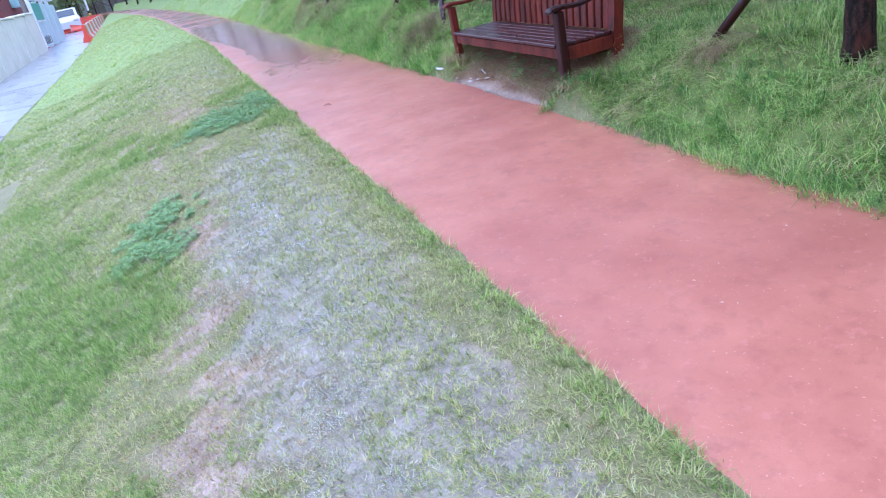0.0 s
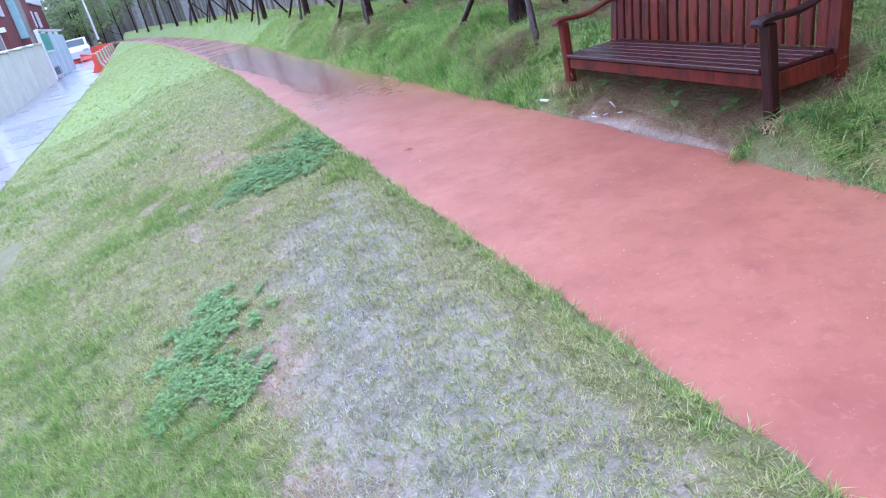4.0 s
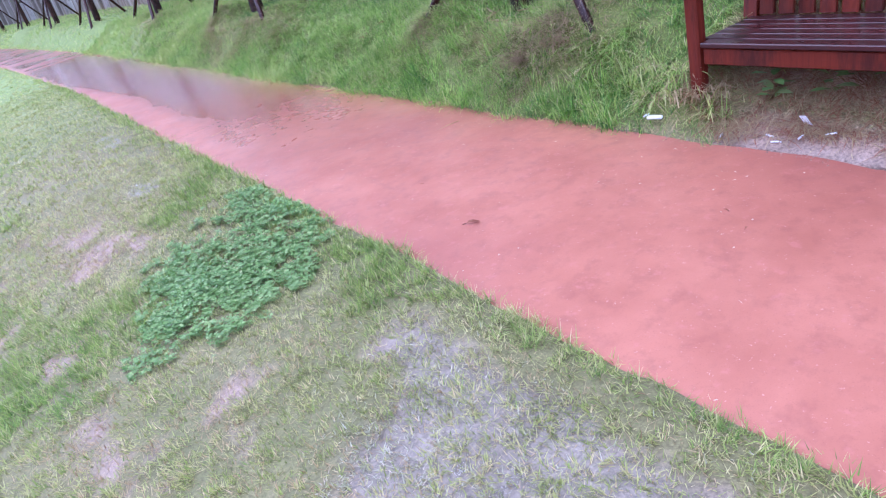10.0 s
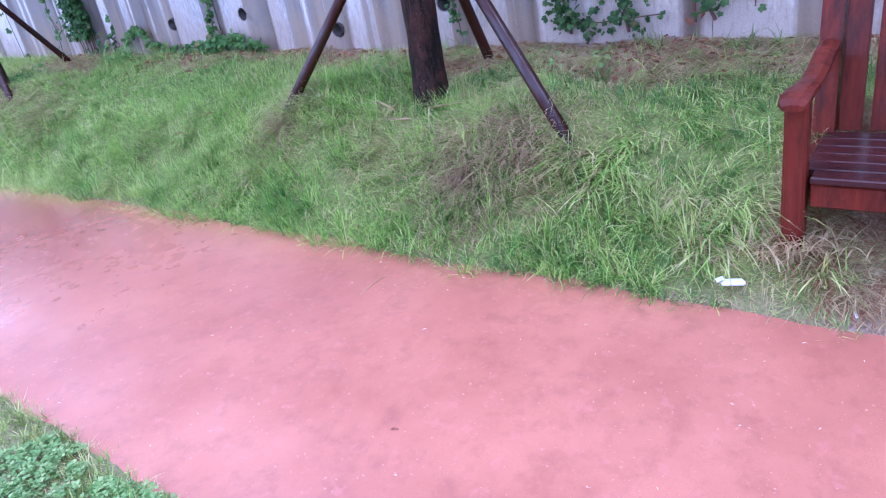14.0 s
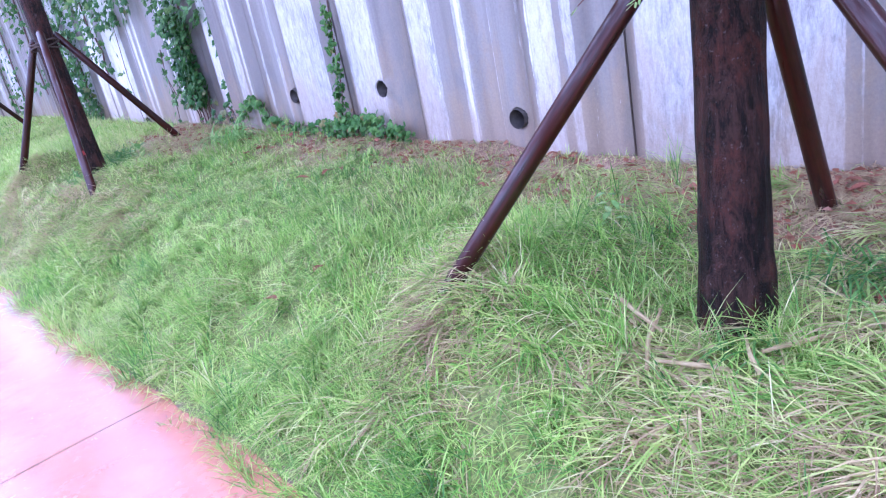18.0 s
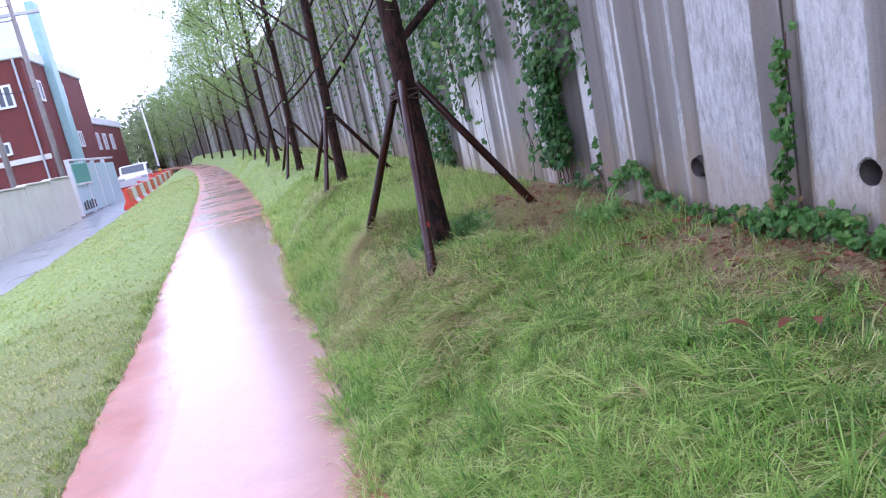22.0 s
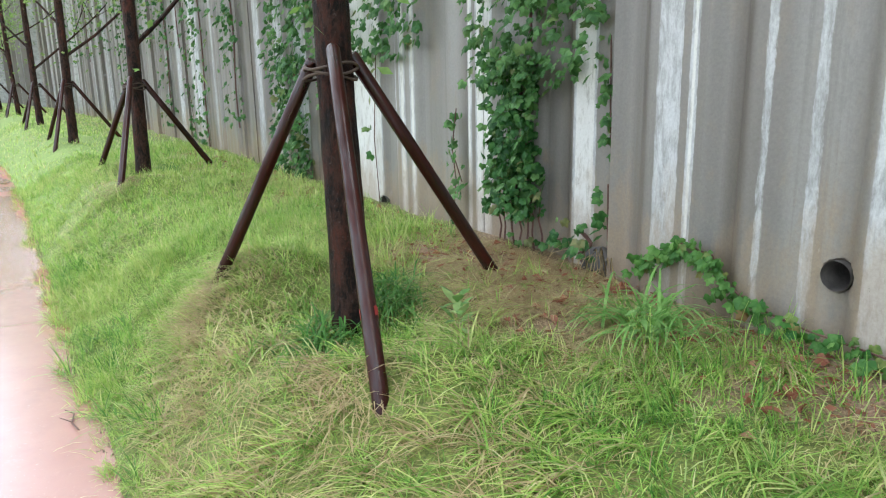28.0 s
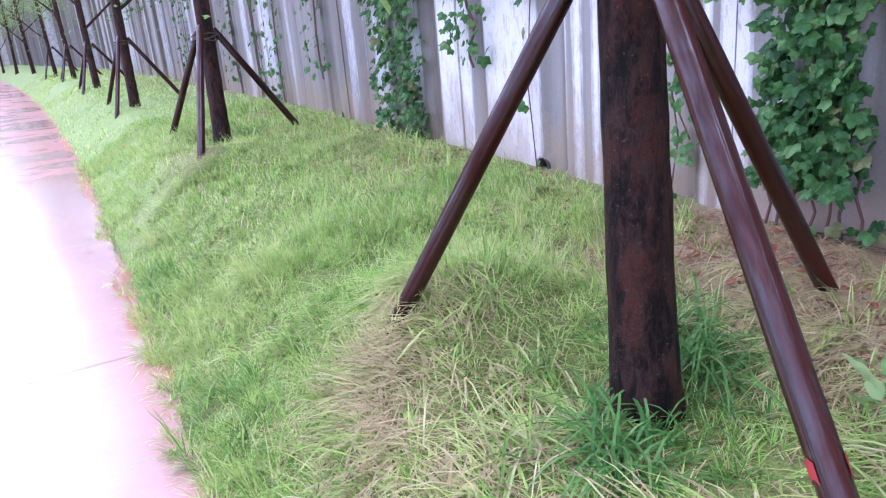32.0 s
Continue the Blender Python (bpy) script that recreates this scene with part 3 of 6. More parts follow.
bare = worn(X, Y).ravel()
wet = np.maximum(soaked(X, Y), 0.2 * bench_bay(X, Y)).ravel()
litter = litter_at(X, Y).ravel()
# brown under the bench: dead litter, with the bench's shade in the colour too
under_bench = (smooth(2.38, 2.6, X) * (1 - smooth(3.0, 3.3, X)) * smooth(4.0, 4.3, Y) * (1 - smooth(5.8, 6.2, Y))).ravel()
litter = np.clip(np.maximum(np.maximum(litter, under_bench), (0.9 * bench_bay(X, Y) * smooth(0.05, 0.13, X - right_x(Y) + 0.06 * (grain(X, Y, 7.0, 82) - 0.5))).ravel()), 0, 1)
thatch = (smooth(0.0, 0.10, X - right_x(Y)) * (X < WALL_X(Y) + 0.1) * (1 - np.clip(bench_bay(X, Y), 0, 1)) * (1 - smooth(15.0, 18.0, Y))).ravel()
for key, values in (("thatch", thatch), ("bare", bare), ("wet", wet), ("litter", litter)):
    at = ground.data.attributes.new(key, "FLOAT", "POINT")
    at.data.foreach_set("value", values.astype(np.float32))

JOINTS = [-6.0, -0.6, 4.5, 9.5, 14.35, 19.3, 24.3, 29.3, 34.3, 39.3, 44.3, 49.3, 54.3, 59.3, 69.0, 80.0]
path = thing("path", "wet red paved footpath with thin cross joints", "path", kind="structure")
for j0, j1 in zip(JOINTS, JOINTS[1:]):
    n = max(6, int((j1 - j0) / 0.12)) if j1 < 45 else 10
    ys = np.linspace(j0 + (0.0022 if j0 > 9 else 0.001), j1 - (0.0022 if j1 > 9 else 0.001), n)
    across = 25
    vs, fs = [], []
    for y0 in ys:
        lx = left_x(y0) + 0.035 * (grain(y0, 0.0, 3.0, 11) - 0.5) * 2 + 0.02 * (grain(y0, 0.0, 11.0, 12) - 0.5) * 2
        rx = right_x(y0) + 0.04 * (grain(y0, 5.0, 2.6, 13) - 0.5) * 2 + 0.02 * (grain(y0, 5.0, 10.0, 14) - 0.5) * 2
        for k in range(across):
            u = k / (across - 1)
            x0 = lx + (rx - lx) * u
            yk = y0 + 0.10 * (u - 0.2)
            crown = 0.012 * (1 - (2 * u - 1) ** 2) + 0.005 * (grain(x0, yk, 1.2, 15) - 0.5)
            edge = -0.05 if k in (0, across - 1) else 0.0
            x0 = lx + (rx - lx) * min(max((k - 1) / (across - 3), 0.0), 1.0) + (0.004 if k == across - 1 else -0.004 if k == 0 else 0)
            vs.append((x0, yk, level(yk) + 0.009 + crown + edge))
    for i in range(n - 1):
        for k in range(across - 1):
            b = i * across + k
            fs.append((b, b + 1, b + across + 1, b + across))
    slab = link_mesh("slab", vs, fs, PATH, path, True)
    slab.data.set_sharp_from_angle(angle=radians(30))
    v = np.array(vs)
    band = 0.22 * smooth(8.3, 10.0, v[:, 1]) * (1 - smooth(12.0, 15.0, v[:, 1])) * (0.5 + grain(v[:, 1], v[:, 0] * 0, 1.3, 16)) + 0.07 * (grain(v[:, 1], v[:, 0] * 0, 5.0, 17) - 0.5)
    inset = np.minimum((v[:, 0] - left_x(v[:, 1]) - band) * 4.5, (right_x(v[:, 1]) - v[:, 0] + 0.04 - 0.09 * smooth(13.5, 15.5, v[:, 1]) * smooth(0.35, 0.75, grain(v[:, 1] * 2.6, v[:, 0] * 0.8, 1.0, 22))) * 16 + smooth(10.5, 12.0, v[:, 1]) * (1 - smooth(13.0, 15.0, v[:, 1])))
    # past y 17.6 wetness drops between streaks, imitating reflected dark woods
    streak = smooth(0.50, 0.66, 0.45 * grain(v[:, 1] * 2.2, v[:, 0] * 1.1, 1.0, 19) + 0.55 * grain(v[:, 1] * 5.2, v[:, 0] * 1.6, 1.0, 20))
    soak = smooth(6.0, 12.5, v[:, 1]) * np.clip(inset, 0, 1) * (1 - smooth(17.6, 21.0, v[:, 1] + 2.4 * (grain(v[:, 1] * 1.6, v[:, 0] * 1.0, 1.0, 21) - 0.5)) * (0.56 - 0.52 * streak)) + 0.12 * (1 - smooth(17.0, 20.0, v[:, 1]))
    at = slab.data.attributes.new("wet", "FLOAT", "POINT")
    at.data.foreach_set("value", np.clip(soak, 0, 1).astype(np.float32))

road = thing("road", "wet grey concrete side road", "road", kind="structure")
for y0, y1 in zip(range(-20, 68, 4), range(-16, 72, 4)):
    vs = [(x, y, level(y) - 0.55 + dz) for y in (y0 + 0.006, y1 - 0.006) for x, dz in ((-9.5, 0), (-6, 0.01), (ROAD_EDGE - 0.02, 0), (ROAD_EDGE, -0.12))]
    link_mesh("road_slab", vs, [(0, 1, 5, 4), (1, 2, 6, 5), (2, 3, 7, 6)], ROAD, road)

# ---- retaining wall of concrete panels ----
WALL_TOP = 4.6
HOLES = [(6.54, 1.20), (7.42, 1.21), (8.33, 1.16), (9.29, 1.06), (10.275, 1.24), (11.26, 1.23), (14.45, 1.05), (15.31, 1.08), (16.66, 1.06), (17.5, 1.12)]
HOLE_R = 0.054


GROOVES = [(6.19, 6.33), (6.79, 6.85), (7.70, 7.84), (8.16, 8.27), (8.64, 8.86), (9.17, 9.50), (9.96, 10.21), (10.55, 10.74), (11.20, 11.50), (11.60, 11.74), (12.03, 12.19)]
GROOVES += [(12.54, 12.76), (13.38, 13.92), (14.22, 14.42), (14.98, 15.10), (15.55, 15.72), (16.1, 16.3)]
GROOVES += [(5.55 - 0.6 * k, 5.74 - 0.6 * k) for k in range(10)] + [(16.75 + 0.6 * k + 0.2 * math.sin(k * 2.1), 16.93 + 0.6 * k + 0.2 * math.sin(k * 2.1) + 0.09 * math.sin(k * 1.3)) for k in range(120)]
GROOVES.sort()
RELIEF_Y = [v for lo, hi in GROOVES for v in (lo - 0.012, lo + 0.035, hi - 0.035, hi + 0.012)]
RELIEF_X = [0.0, 0.034, 0.034, 0.0] * len(GROOVES)
# how dark the stripe at each groove's low-y edge is, along y
GROOVE_DARK_Y = [v for lo, hi in GROOVES for v in (lo - 0.03, lo + 0.01, lo + 0.055, lo + 0.10)]
GROOVE_DARK_W = [0.0, 1.0, 0.8, 0.0] * len(GROOVES)


def wall_panel(y0, y1, x_face, z0, z1, holes):
    """One concrete panel: a face with flat upright grooves, round drain holes cut through, its sides and top."""
    n = 58 if y1 < 20 else 24
    us = [y0 + 0.0012 + (y1 - y0 - 0.0024) * i / n for i in range(n + 1)]

    def face(y):
        return x_face + float(np.interp(y, RELIEF_Y, RELIEF_X)) + 0.0015 * math.sin(y * 41)
    vs, fs = [], []
    mine = [h for h in holes if y0 + 0.1 < h[0] < y1 - 0.1]
    zs, cols, skip = [z0, z1], us, []
    if mine:
        hy, hz = mine[0]
        half = 0.085
        zs = [z0, hz - half, hz + half, z1]
        cols = sorted([u for u in us if abs(abs(u - hy) - half) > 0.004] + [hy - half, hy + half])
        skip = [i for i, u in enumerate(cols) if hy - half - 1e-6 < u < hy + half - 1e-6]
    idx = {}
    for i, y in enumerate(cols):
        for k, z in enumerate(zs):
            idx[i, k] = len(vs)
            vs.append((face(y), y, z))
    for i in range(len(cols) - 1):
        for k in range(len(zs) - 1):
            if not (i in skip and k == 1):
                fs.append((idx[i, k], idx[i, k + 1], idx[i + 1, k + 1], idx[i + 1, k]))
    if mine:
        m, ring = 48, len(vs)
        for q in range(m):
            cy, cz = math.cos(2 * math.pi * q / m), math.sin(2 * math.pi * q / m)
            out_to = half / max(abs(cy), abs(cz))
            chip = HOLE_R + 0.004 * math.sin(5 * q) * math.sin(q * 0.7 + hy)
            for r, deep in ((out_to, 0.0), (chip, 0.0), (HOLE_R - 0.008, 0.012)):
                vs.append((face(hy + cy * r) + deep, hy + cy * r, hz + cz * r))
        for q in range(m):
            b0, b1 = ring + 3 * q, ring + 3 * ((q + 1) % m)
            fs += [(b0, b1, b1 + 1, b0 + 1), (b0 + 1, b1 + 1, b1 + 2, b0 + 2)]
    b = len(vs)
    xa, xb, xd = face(cols[0]), face(cols[-1]), x_face + 0.35
    vs += [(xa, cols[0], z0), (xa, cols[0], z1), (xd, cols[0], z1), (xd, cols[0], z0), (xb, cols[-1], z0), (xb, cols[-1], z1), (xd, cols[-1], z1), (xd, cols[-1], z0)]
    fs += [(b, b + 3, b + 2, b + 1), (b + 4, b + 5, b + 6, b + 7), (b + 1, b + 2, b + 6, b + 5), (b + 2, b + 3, b + 7, b + 6)]
    return vs, fs


# whitened bands of the face: from, to, how white
WHITE_BANDS = [(6.34, 6.78, 0.92), (6.86, 7.68, 0.92), (7.835, 7.85, 1.0), (7.87, 8.14, 0.66), (8.28, 8.62, 0.80), (8.885, 8.96, 0.62), (8.985, 9.14, 0.88), (9.20, 9.225, 0.75), (9.38, 9.395, 0.6),
               (9.52, 9.585, 0.92), (9.75, 9.94, 0.84), (10.235, 10.53, 0.86), (10.76, 11.18, 0.82), (11.34, 11.40, 0.72), (11.50, 11.545, 0.72), (11.795, 11.83, 1.0), (11.86, 11.98, 0.78),
               (12.37, 12.52, 0.95), (12.95, 13.05, 0.6), (13.14, 13.29, 0.95), (13.32, 13.38, 0.92), (13.95, 14.02, 0.95), (14.07, 14.16, 0.92), (14.19, 14.21, 0.9), (14.43, 14.97, 1.0), (15.12, 15.52, 0.97),
               (15.75, 16.05, 0.8), (16.35, 16.6, 0.72)]
WHITE_BANDS += [(17.0 + 0.6 * k + 0.15 * math.sin(k * 2.1), 17.22 + 0.6 * k + 0.15 * math.sin(k * 2.1) + 0.1 * math.sin(k * 3.7), 0.66 + 0.22 * math.sin(k * 5.3)) for k in range(120)]
CHALK_Y, CHALK_W = [4.0, 5.6, 6.1], [0.5, 0.7, 0.7]
for lo, hi, much in WHITE_BANDS:
    soft = min(0.018, (hi - lo) * 0.4)
    CHALK_Y += [lo - soft, lo + soft, hi - soft, hi + soft]
    CHALK_W += [0.16, much, much, 0.16]
wall = thing("wall_retaining", "tall stained concrete panel wall with drain holes", "wall", kind="structure")
JOIN = [11.62 + 0.98 * k for k in range(-42, 1)] + [12.2] + [12.2 + 1.02 * k for k in range(1, 84)]
for k, (y0, y1) in enumerate(zip(JOIN, JOIN[1:])):
    mid = (y0 + y1) / 2
    xf = float(WALL_X(mid)) + (0.0 if mid < 12.2 else 0.09) + 0.006 * math.sin(k * 2.7)
    z0 = float(height(WALL_X(mid), mid)) - 0.35
    vs, fs = wall_panel(y0, y1, xf, z0, WALL_TOP + 0.03 * mid, HOLES)
    p = link_mesh("panel", vs, fs, WALL, wall, True)
    p.data.set_sharp_from_angle(angle=radians(35))
    at = p.data.attributes.new("chalk", "FLOAT", "POINT")
    at.data.foreach_set("value", np.interp([v[1] for v in vs], CHALK_Y, CHALK_W).astype(np.float32))
    at = p.data.attributes.new("groove_dark", "FLOAT", "POINT")
    at.data.foreach_set("value", np.interp([v[1] for v in vs], GROOVE_DARK_Y, GROOVE_DARK_W).astype(np.float32))
for y, z in HOLES:
    xf = float(WALL_X(y)) + (0.09 if y > 12.2 else 0)
    r = HOLE_R - 0.008
    ring = [0.0, 0.03, 0.25, 0.252]
    vs, fs = tube([(0, 0, d) for d in ring], [r, r, r, 0.01], 24, True)
    fs = [tuple(reversed(f)) for f in fs[:-2]] + [fs[-1]]
    p = link_mesh("drain_pipe", vs, fs, DARKHOLE, wall, True)
    p.matrix_world = pose(xf + 0.010, y, z, 0, 90, 0)

# ---- bench ----
def bench():
    y0, y1, xf, zs = 4.20, 6.04, 2.37, 0.715
    b = thing("bench", "wet red-brown slatted wooden garden bench with curved armrests", "bench")
    base = lambda y: float(height(2.4, y)) - 0.15
    tilt = lambda y: 0.02 * (y - y0) / (y1 - y0)
    for y in (y0, y1):
        t = tilt(y)
        s = 1 if y == y0 else -1
        bm = box(bmesh.new(), (xf, y - 0.032, base(y)), (xf + 0.062, y + 0.032, 0.925 + t), 0.009)
        # front leg and armrest at the y0 end take the darker wood
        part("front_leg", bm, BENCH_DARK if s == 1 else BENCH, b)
        pts = [(xf + 0.42, base(y)), (xf + 0.42, zs - 0.02), (xf + 0.45, zs + 0.2), (xf + 0.52, zs + 0.58)]
        vs, fs = [], []
        for x, z in pts:
            vs += [(x, y - 0.033, z + t), (x + 0.075, y - 0.033, z + t), (x + 0.075, y + 0.033, z + t), (x, y + 0.033, z + t)]
        for i in range(3):
            for k in range(4):
                a, c = i * 4 + k, i * 4 + (k + 1) % 4
                fs.append((a, c, c + 4, a + 4))
        fs += [(3, 2, 1, 0), (12, 13, 14, 15)]
        link_mesh("back_post", vs, fs, BENCH, b)
        vs, fs = [], []
        arm = [(-0.046, 0.928, 0.020, 0.028), (-0.034, 0.939, 0.034, 0.040), (-0.005, 0.947, 0.038, 0.042), (0.06, 0.949, 0.034, 0.038), (0.13, 0.942, 0.031, 0.034), (0.21, 0.942, 0.030, 0.032), (0.29, 0.956, 0.030, 0.031), (0.38, 0.984, 0.031, 0.031), (0.455, 0.996, 0.032, 0.031)]
        for dx, z, h, w in arm:
            for k in range(8):
                q = math.pi * (k + 0.5) / 4
                vs.append((xf + dx, y + w * max(-1, min(1, 1.25 * math.cos(q))), z + t + h * 0.5 * max(-1, min(1, 1.25 * math.sin(q)))))
        for i in range(len(arm) - 1):
            for k in range(8):
                a, c = i * 8 + k, i * 8 + (k + 1) % 8
                fs.append((a, c, c + 8, a + 8))
        fs += [tuple(reversed(range(8))), tuple(range(len(vs) - 8, len(vs)))]
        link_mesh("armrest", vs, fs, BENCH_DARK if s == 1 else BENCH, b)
        bm = box(bmesh.new(), (xf + 0.067, y - 0.022, zs - 0.115 + t), (xf + 0.418, y + 0.022, zs - 0.025 + t), 0.004)
        part("side_rail", bm, BENCH, b)
    lean = math.degrees(math.atan2(0.02, y1 - y0))
    mid = Matrix.Translation((0, y0, 0)) @ pose(0, 0, 0, lean, 0, 0) @ Matrix.Translation((0, -y0, 0))
    bm = box(bmesh.new(), (xf + 0.012, y0 + 0.037, zs - 0.100), (xf + 0.042, y1 - 0.037, zs - 0.030), 0.004, mid)
    part("apron", bm, BENCH, b)
    bm = box(bmesh.new(), (xf + 0.43, y0 + 0.037, zs - 0.10), (xf + 0.46, y1 - 0.037, zs - 0.022), 0.004, mid)
    part("back_rail", bm, BENCH, b)
    bm = box(bmesh.new(), (xf + 0.495, y0 + 0.035, zs + 0.49), (xf + 0.54, y1 - 0.035, zs + 0.60), 0.008, mid)
    part("top_rail", bm, BENCH, b)
    for i in range(6):
        x = xf - 0.008 + 0.073 * i
        bm = box(bmesh.new(), (x, y0 + (0.037 if i == 0 else 0.0), zs - 0.022), (x + 0.0700, y1 - (0.037 if i == 0 else 0.0), zs), 0.004, mid)
        part("seat_slat", bm, BENCH_SEAT, b)
    n = 19
    for i in range(n):
        y = y0 + 0.075 + (y1 - y0 - 0.15) * i / (n - 1)
        t = tilt(y)
        vs, fs = [], []
        w = 0.0345
        for x, z in ((0.432, 0.0), (0.442, 0.12), (0.456, 0.24), (0.478, 0.37), (0.502, 0.495)):
            for dx, dy in ((0.004, -w), (0.0, -w + 0.006), (0.0, w - 0.006), (0.004, w), (0.022, w), (0.022, -w)):
                vs.append((xf + x + dx, y + dy, zs + z + t + 0.004))
        for r in range(4):
            for k in range(6):
                a, c = r * 6 + k, r * 6 + (k + 1) % 6
                fs.append((a, c, c + 6, a + 6))
        fs += [tuple(reversed(range(6))), tuple(range(24, 30))]
        link_mesh("back_slat", vs, fs, BENCH, b)
    return b


bench()


# ---- trees and their supports ----
def grow(rnd, start, way, length, radius, depth, limbs, tips):
    """A limb with side branches: adds tubes to limbs and twig ends to tips."""
    pts, rad = [Vector(start)], [radius]
    d = Vector(way).normalized()
    n = 5
    for i in range(n):
        d = (d + Vector((rnd.uniform(-1, 1), rnd.uniform(-1, 1), rnd.uniform(-0.2, 0.7))) * 0.13).normalized()
        pts.append(pts[-1] + d * length / n)
        rad.append(radius * (1 - 0.75 * (i + 1) / n))
        if depth > 0 and i >= 1:
            for _ in range(1 if depth > 1 else 2):
                a = rnd.uniform(0, 2 * math.pi)
                out = (d * 0.75 + Vector((math.cos(a), math.sin(a), 0.25)) * 0.75)
                grow(rnd, pts[-1], out, length * rnd.uniform(0.35, 0.55), rad[-1] * 0.6, depth - 1, limbs, tips)
        if depth == 0:
            tips.append((pts[-1].copy(), d.copy()))
    limbs.append((pts, rad))


def leaf_cloud(rnd, tips, per, size, spread):
    vs, fs = [], []
    for p, d in tips:
        for _ in range(per):
            c = p + Vector((rnd.gauss(0, 1), rnd.gauss(0, 1), rnd.gauss(0, 0.8))) * spread
            a = Vector((rnd.uniform(-1, 1), rnd.uniform(-1, 1), rnd.uniform(-0.8, 0.5))).normalized()
            b = a.cross(Vector((rnd.uniform(-1, 1), rnd.uniform(-1, 1), rnd.uniform(-1, 1)))).normalized()
            s = size * rnd.uniform(0.6, 1.4)
            k = len(vs)
            vs += [c, c + a * s * 0.5 + b * s * 0.28, c + a * s, c + a * s * 0.5 - b * s * 0.28]
            fs.append((k, k + 1, k + 2, k + 3))
    return vs, fs


def tree(name, seed, tall, girth, per, size, lean=(0.0, 0.0), depth=2, count=15, first=1.25):
    rnd = random.Random(seed)
    t = thing(name, "dark wet trunk with upswept limbs and sparse fresh leaves", "tree", group="street trees by the wall")
    pts, rad = [], []
    bend = rnd.uniform(-0.015, 0.015), rnd.uniform(-0.015, 0.015)
    n = 70
    for i in range(n + 1):
        u = i / n
        z = -0.25 + (tall + 0.25) * u ** 1.7
        w = math.sin((z + 0.25) / (tall + 0.25) * 5 + seed) * 0.10 * ((z + 0.25) / (tall + 0.25)) ** 2
        bow = 2.2 * (1 - math.exp(-max(z, -0.2) / 2.2))
        pts.append((bend[0] * z + w + lean[0] * bow, bend[1] * z + w * 0.6 + lean[1] * bow, z))
        u = (z + 0.25) / (tall + 0.25)
        flare = 0.16 * math.exp(-max(z, 0) / 0.30) + 0.12 * math.exp(-max(z, 0) / 0.07)
        rad.append(girth * (1 + flare) * (1 - 0.9 * u ** 1.3) * (1 + 0.012 * math.sin(i * 2.3 + seed)))
    vs, fs = tube(pts, rad, 18)
    vs = [v + Vector((noise.noise(v * 9), noise.noise(v * 9 + Vector((5, 0, 0))), 0)) * 0.003 + Vector((noise.noise(v * 34), noise.noise(v * 34 + Vector((5, 0, 0))), 0)) * 0.0035 for v in vs]
    link_mesh("trunk", vs, fs, BARK, t, True)
    limbs, tips = [], []
    for k in range(count):
        u = (first + (tall * 0.93 - first) * (k / (count - 1)) ** 0.9)
        i = min(range(len(pts)), key=lambda q: abs(pts[q][2] - u))
        a = k * 2.4 + rnd.uniform(-0.4, 0.4)
        reach = (0.30 + 0.16 * (tall - u)) * rnd.uniform(0.8, 1.25)
        grow(rnd, pts[i], (math.cos(a), math.sin(a), rnd.uniform(0.55, 1.1)), reach * 1.5, rad[i] * 0.42, depth - 1, limbs, tips)
        tips.append((Vector(pts[i]), Vector((0, 0, 1))))
    for b in range(0, len(limbs), 40):
        vs, fs = [], []
        for p, r in limbs[b:b + 40]:
            v2, f2 = tube(p, [max(q, 0.003) for q in r], 4, False)
            o = len(vs)
            vs += v2
            fs += [tuple(i + o for i in f) for f in f2]
        tagged(link_mesh("branchwork", vs, fs, BARK, t, True), kind="stuff")
    vs, fs = leaf_cloud(rnd, tips, per, size, 0.23)
    link_mesh("crown", vs, fs, SPRING, t)
    return t


def pole_support(tx, ty, feet, top_z, thick=0.028, group="tripod tree supports", mark=-1):
    s = thing("tree_support", "three dark red-brown round poles strapped to a tree trunk", "tree support", group=group)
    for k, (fx, fy) in enumerate(feet):
        fz = float(height(fx, fy))
        top = Vector((tx, ty, top_z))
        foot = Vector((fx, fy, fz))
        away = Vector((fx - tx, fy - ty, 0)).normalized()
        top = top + away * 0.085 + Vector((0, 0, (0.0, 0.04, 0.02)[k]))
        d = (foot - top).normalized()
        length = (foot - top).length
        vs, fs = tube([(0, 0, -0.12), (0, 0, 0.0), (0, 0, length * 0.5), (0, 0, length), (0, 0, length + 0.012)], [thick, thick, thick * 0.97, thick * 0.94, thick * 0.75], 16)
        p = link_mesh("pole", vs, fs, POLE, s, True)
        p.data.set_sharp_from_angle(angle=radians(40))
        p.matrix_world = Matrix.Translation(foot) @ (-d).to_track_quat("Z", "Y").to_matrix().to_4x4()
        if mark == k:
            vs = [(math.cos(a) * (thick + 0.0012), math.sin(a) * (thick + 0.0012), h + 0.006 * math.sin(5 * a)) for h in (length * 0.19, length * 0.19 + 0.03) for a in [0.28 * q for q in range(17)]]
            link_mesh("paint_mark", vs, [(q, q + 1, q + 18, q + 17) for q in range(16)], plain("red_paint_mark", (0.35, 0.03, 0.025), (0.25, 0.02, 0.02), 30), p, True)
            p.children[0].rotation_euler = (0, 0, radians(120))
    vs, fs = [], []
    for r in range(3):
        ring = [(tx + 0.094 * math.cos(a) * (1 + 0.05 * math.sin(3 * a + r)), ty + 0.094 * math.sin(a) * (1 + 0.05 * math.cos(2 * a + r)), top_z - 0.05 + 0.018 * r + 0.012 * math.sin(2 * a + 2 * r)) for a in [2 * math.pi * q / 18 for q in range(19)]]
        v2, f2 = tube(ring, [0.0055] * 19, 6, False)
        o = len(vs)
        vs += v2
        fs += [tuple(i + o for i in f) for f in f2]
    link_mesh("binding", vs, fs, BINDING, s, True)
    return s


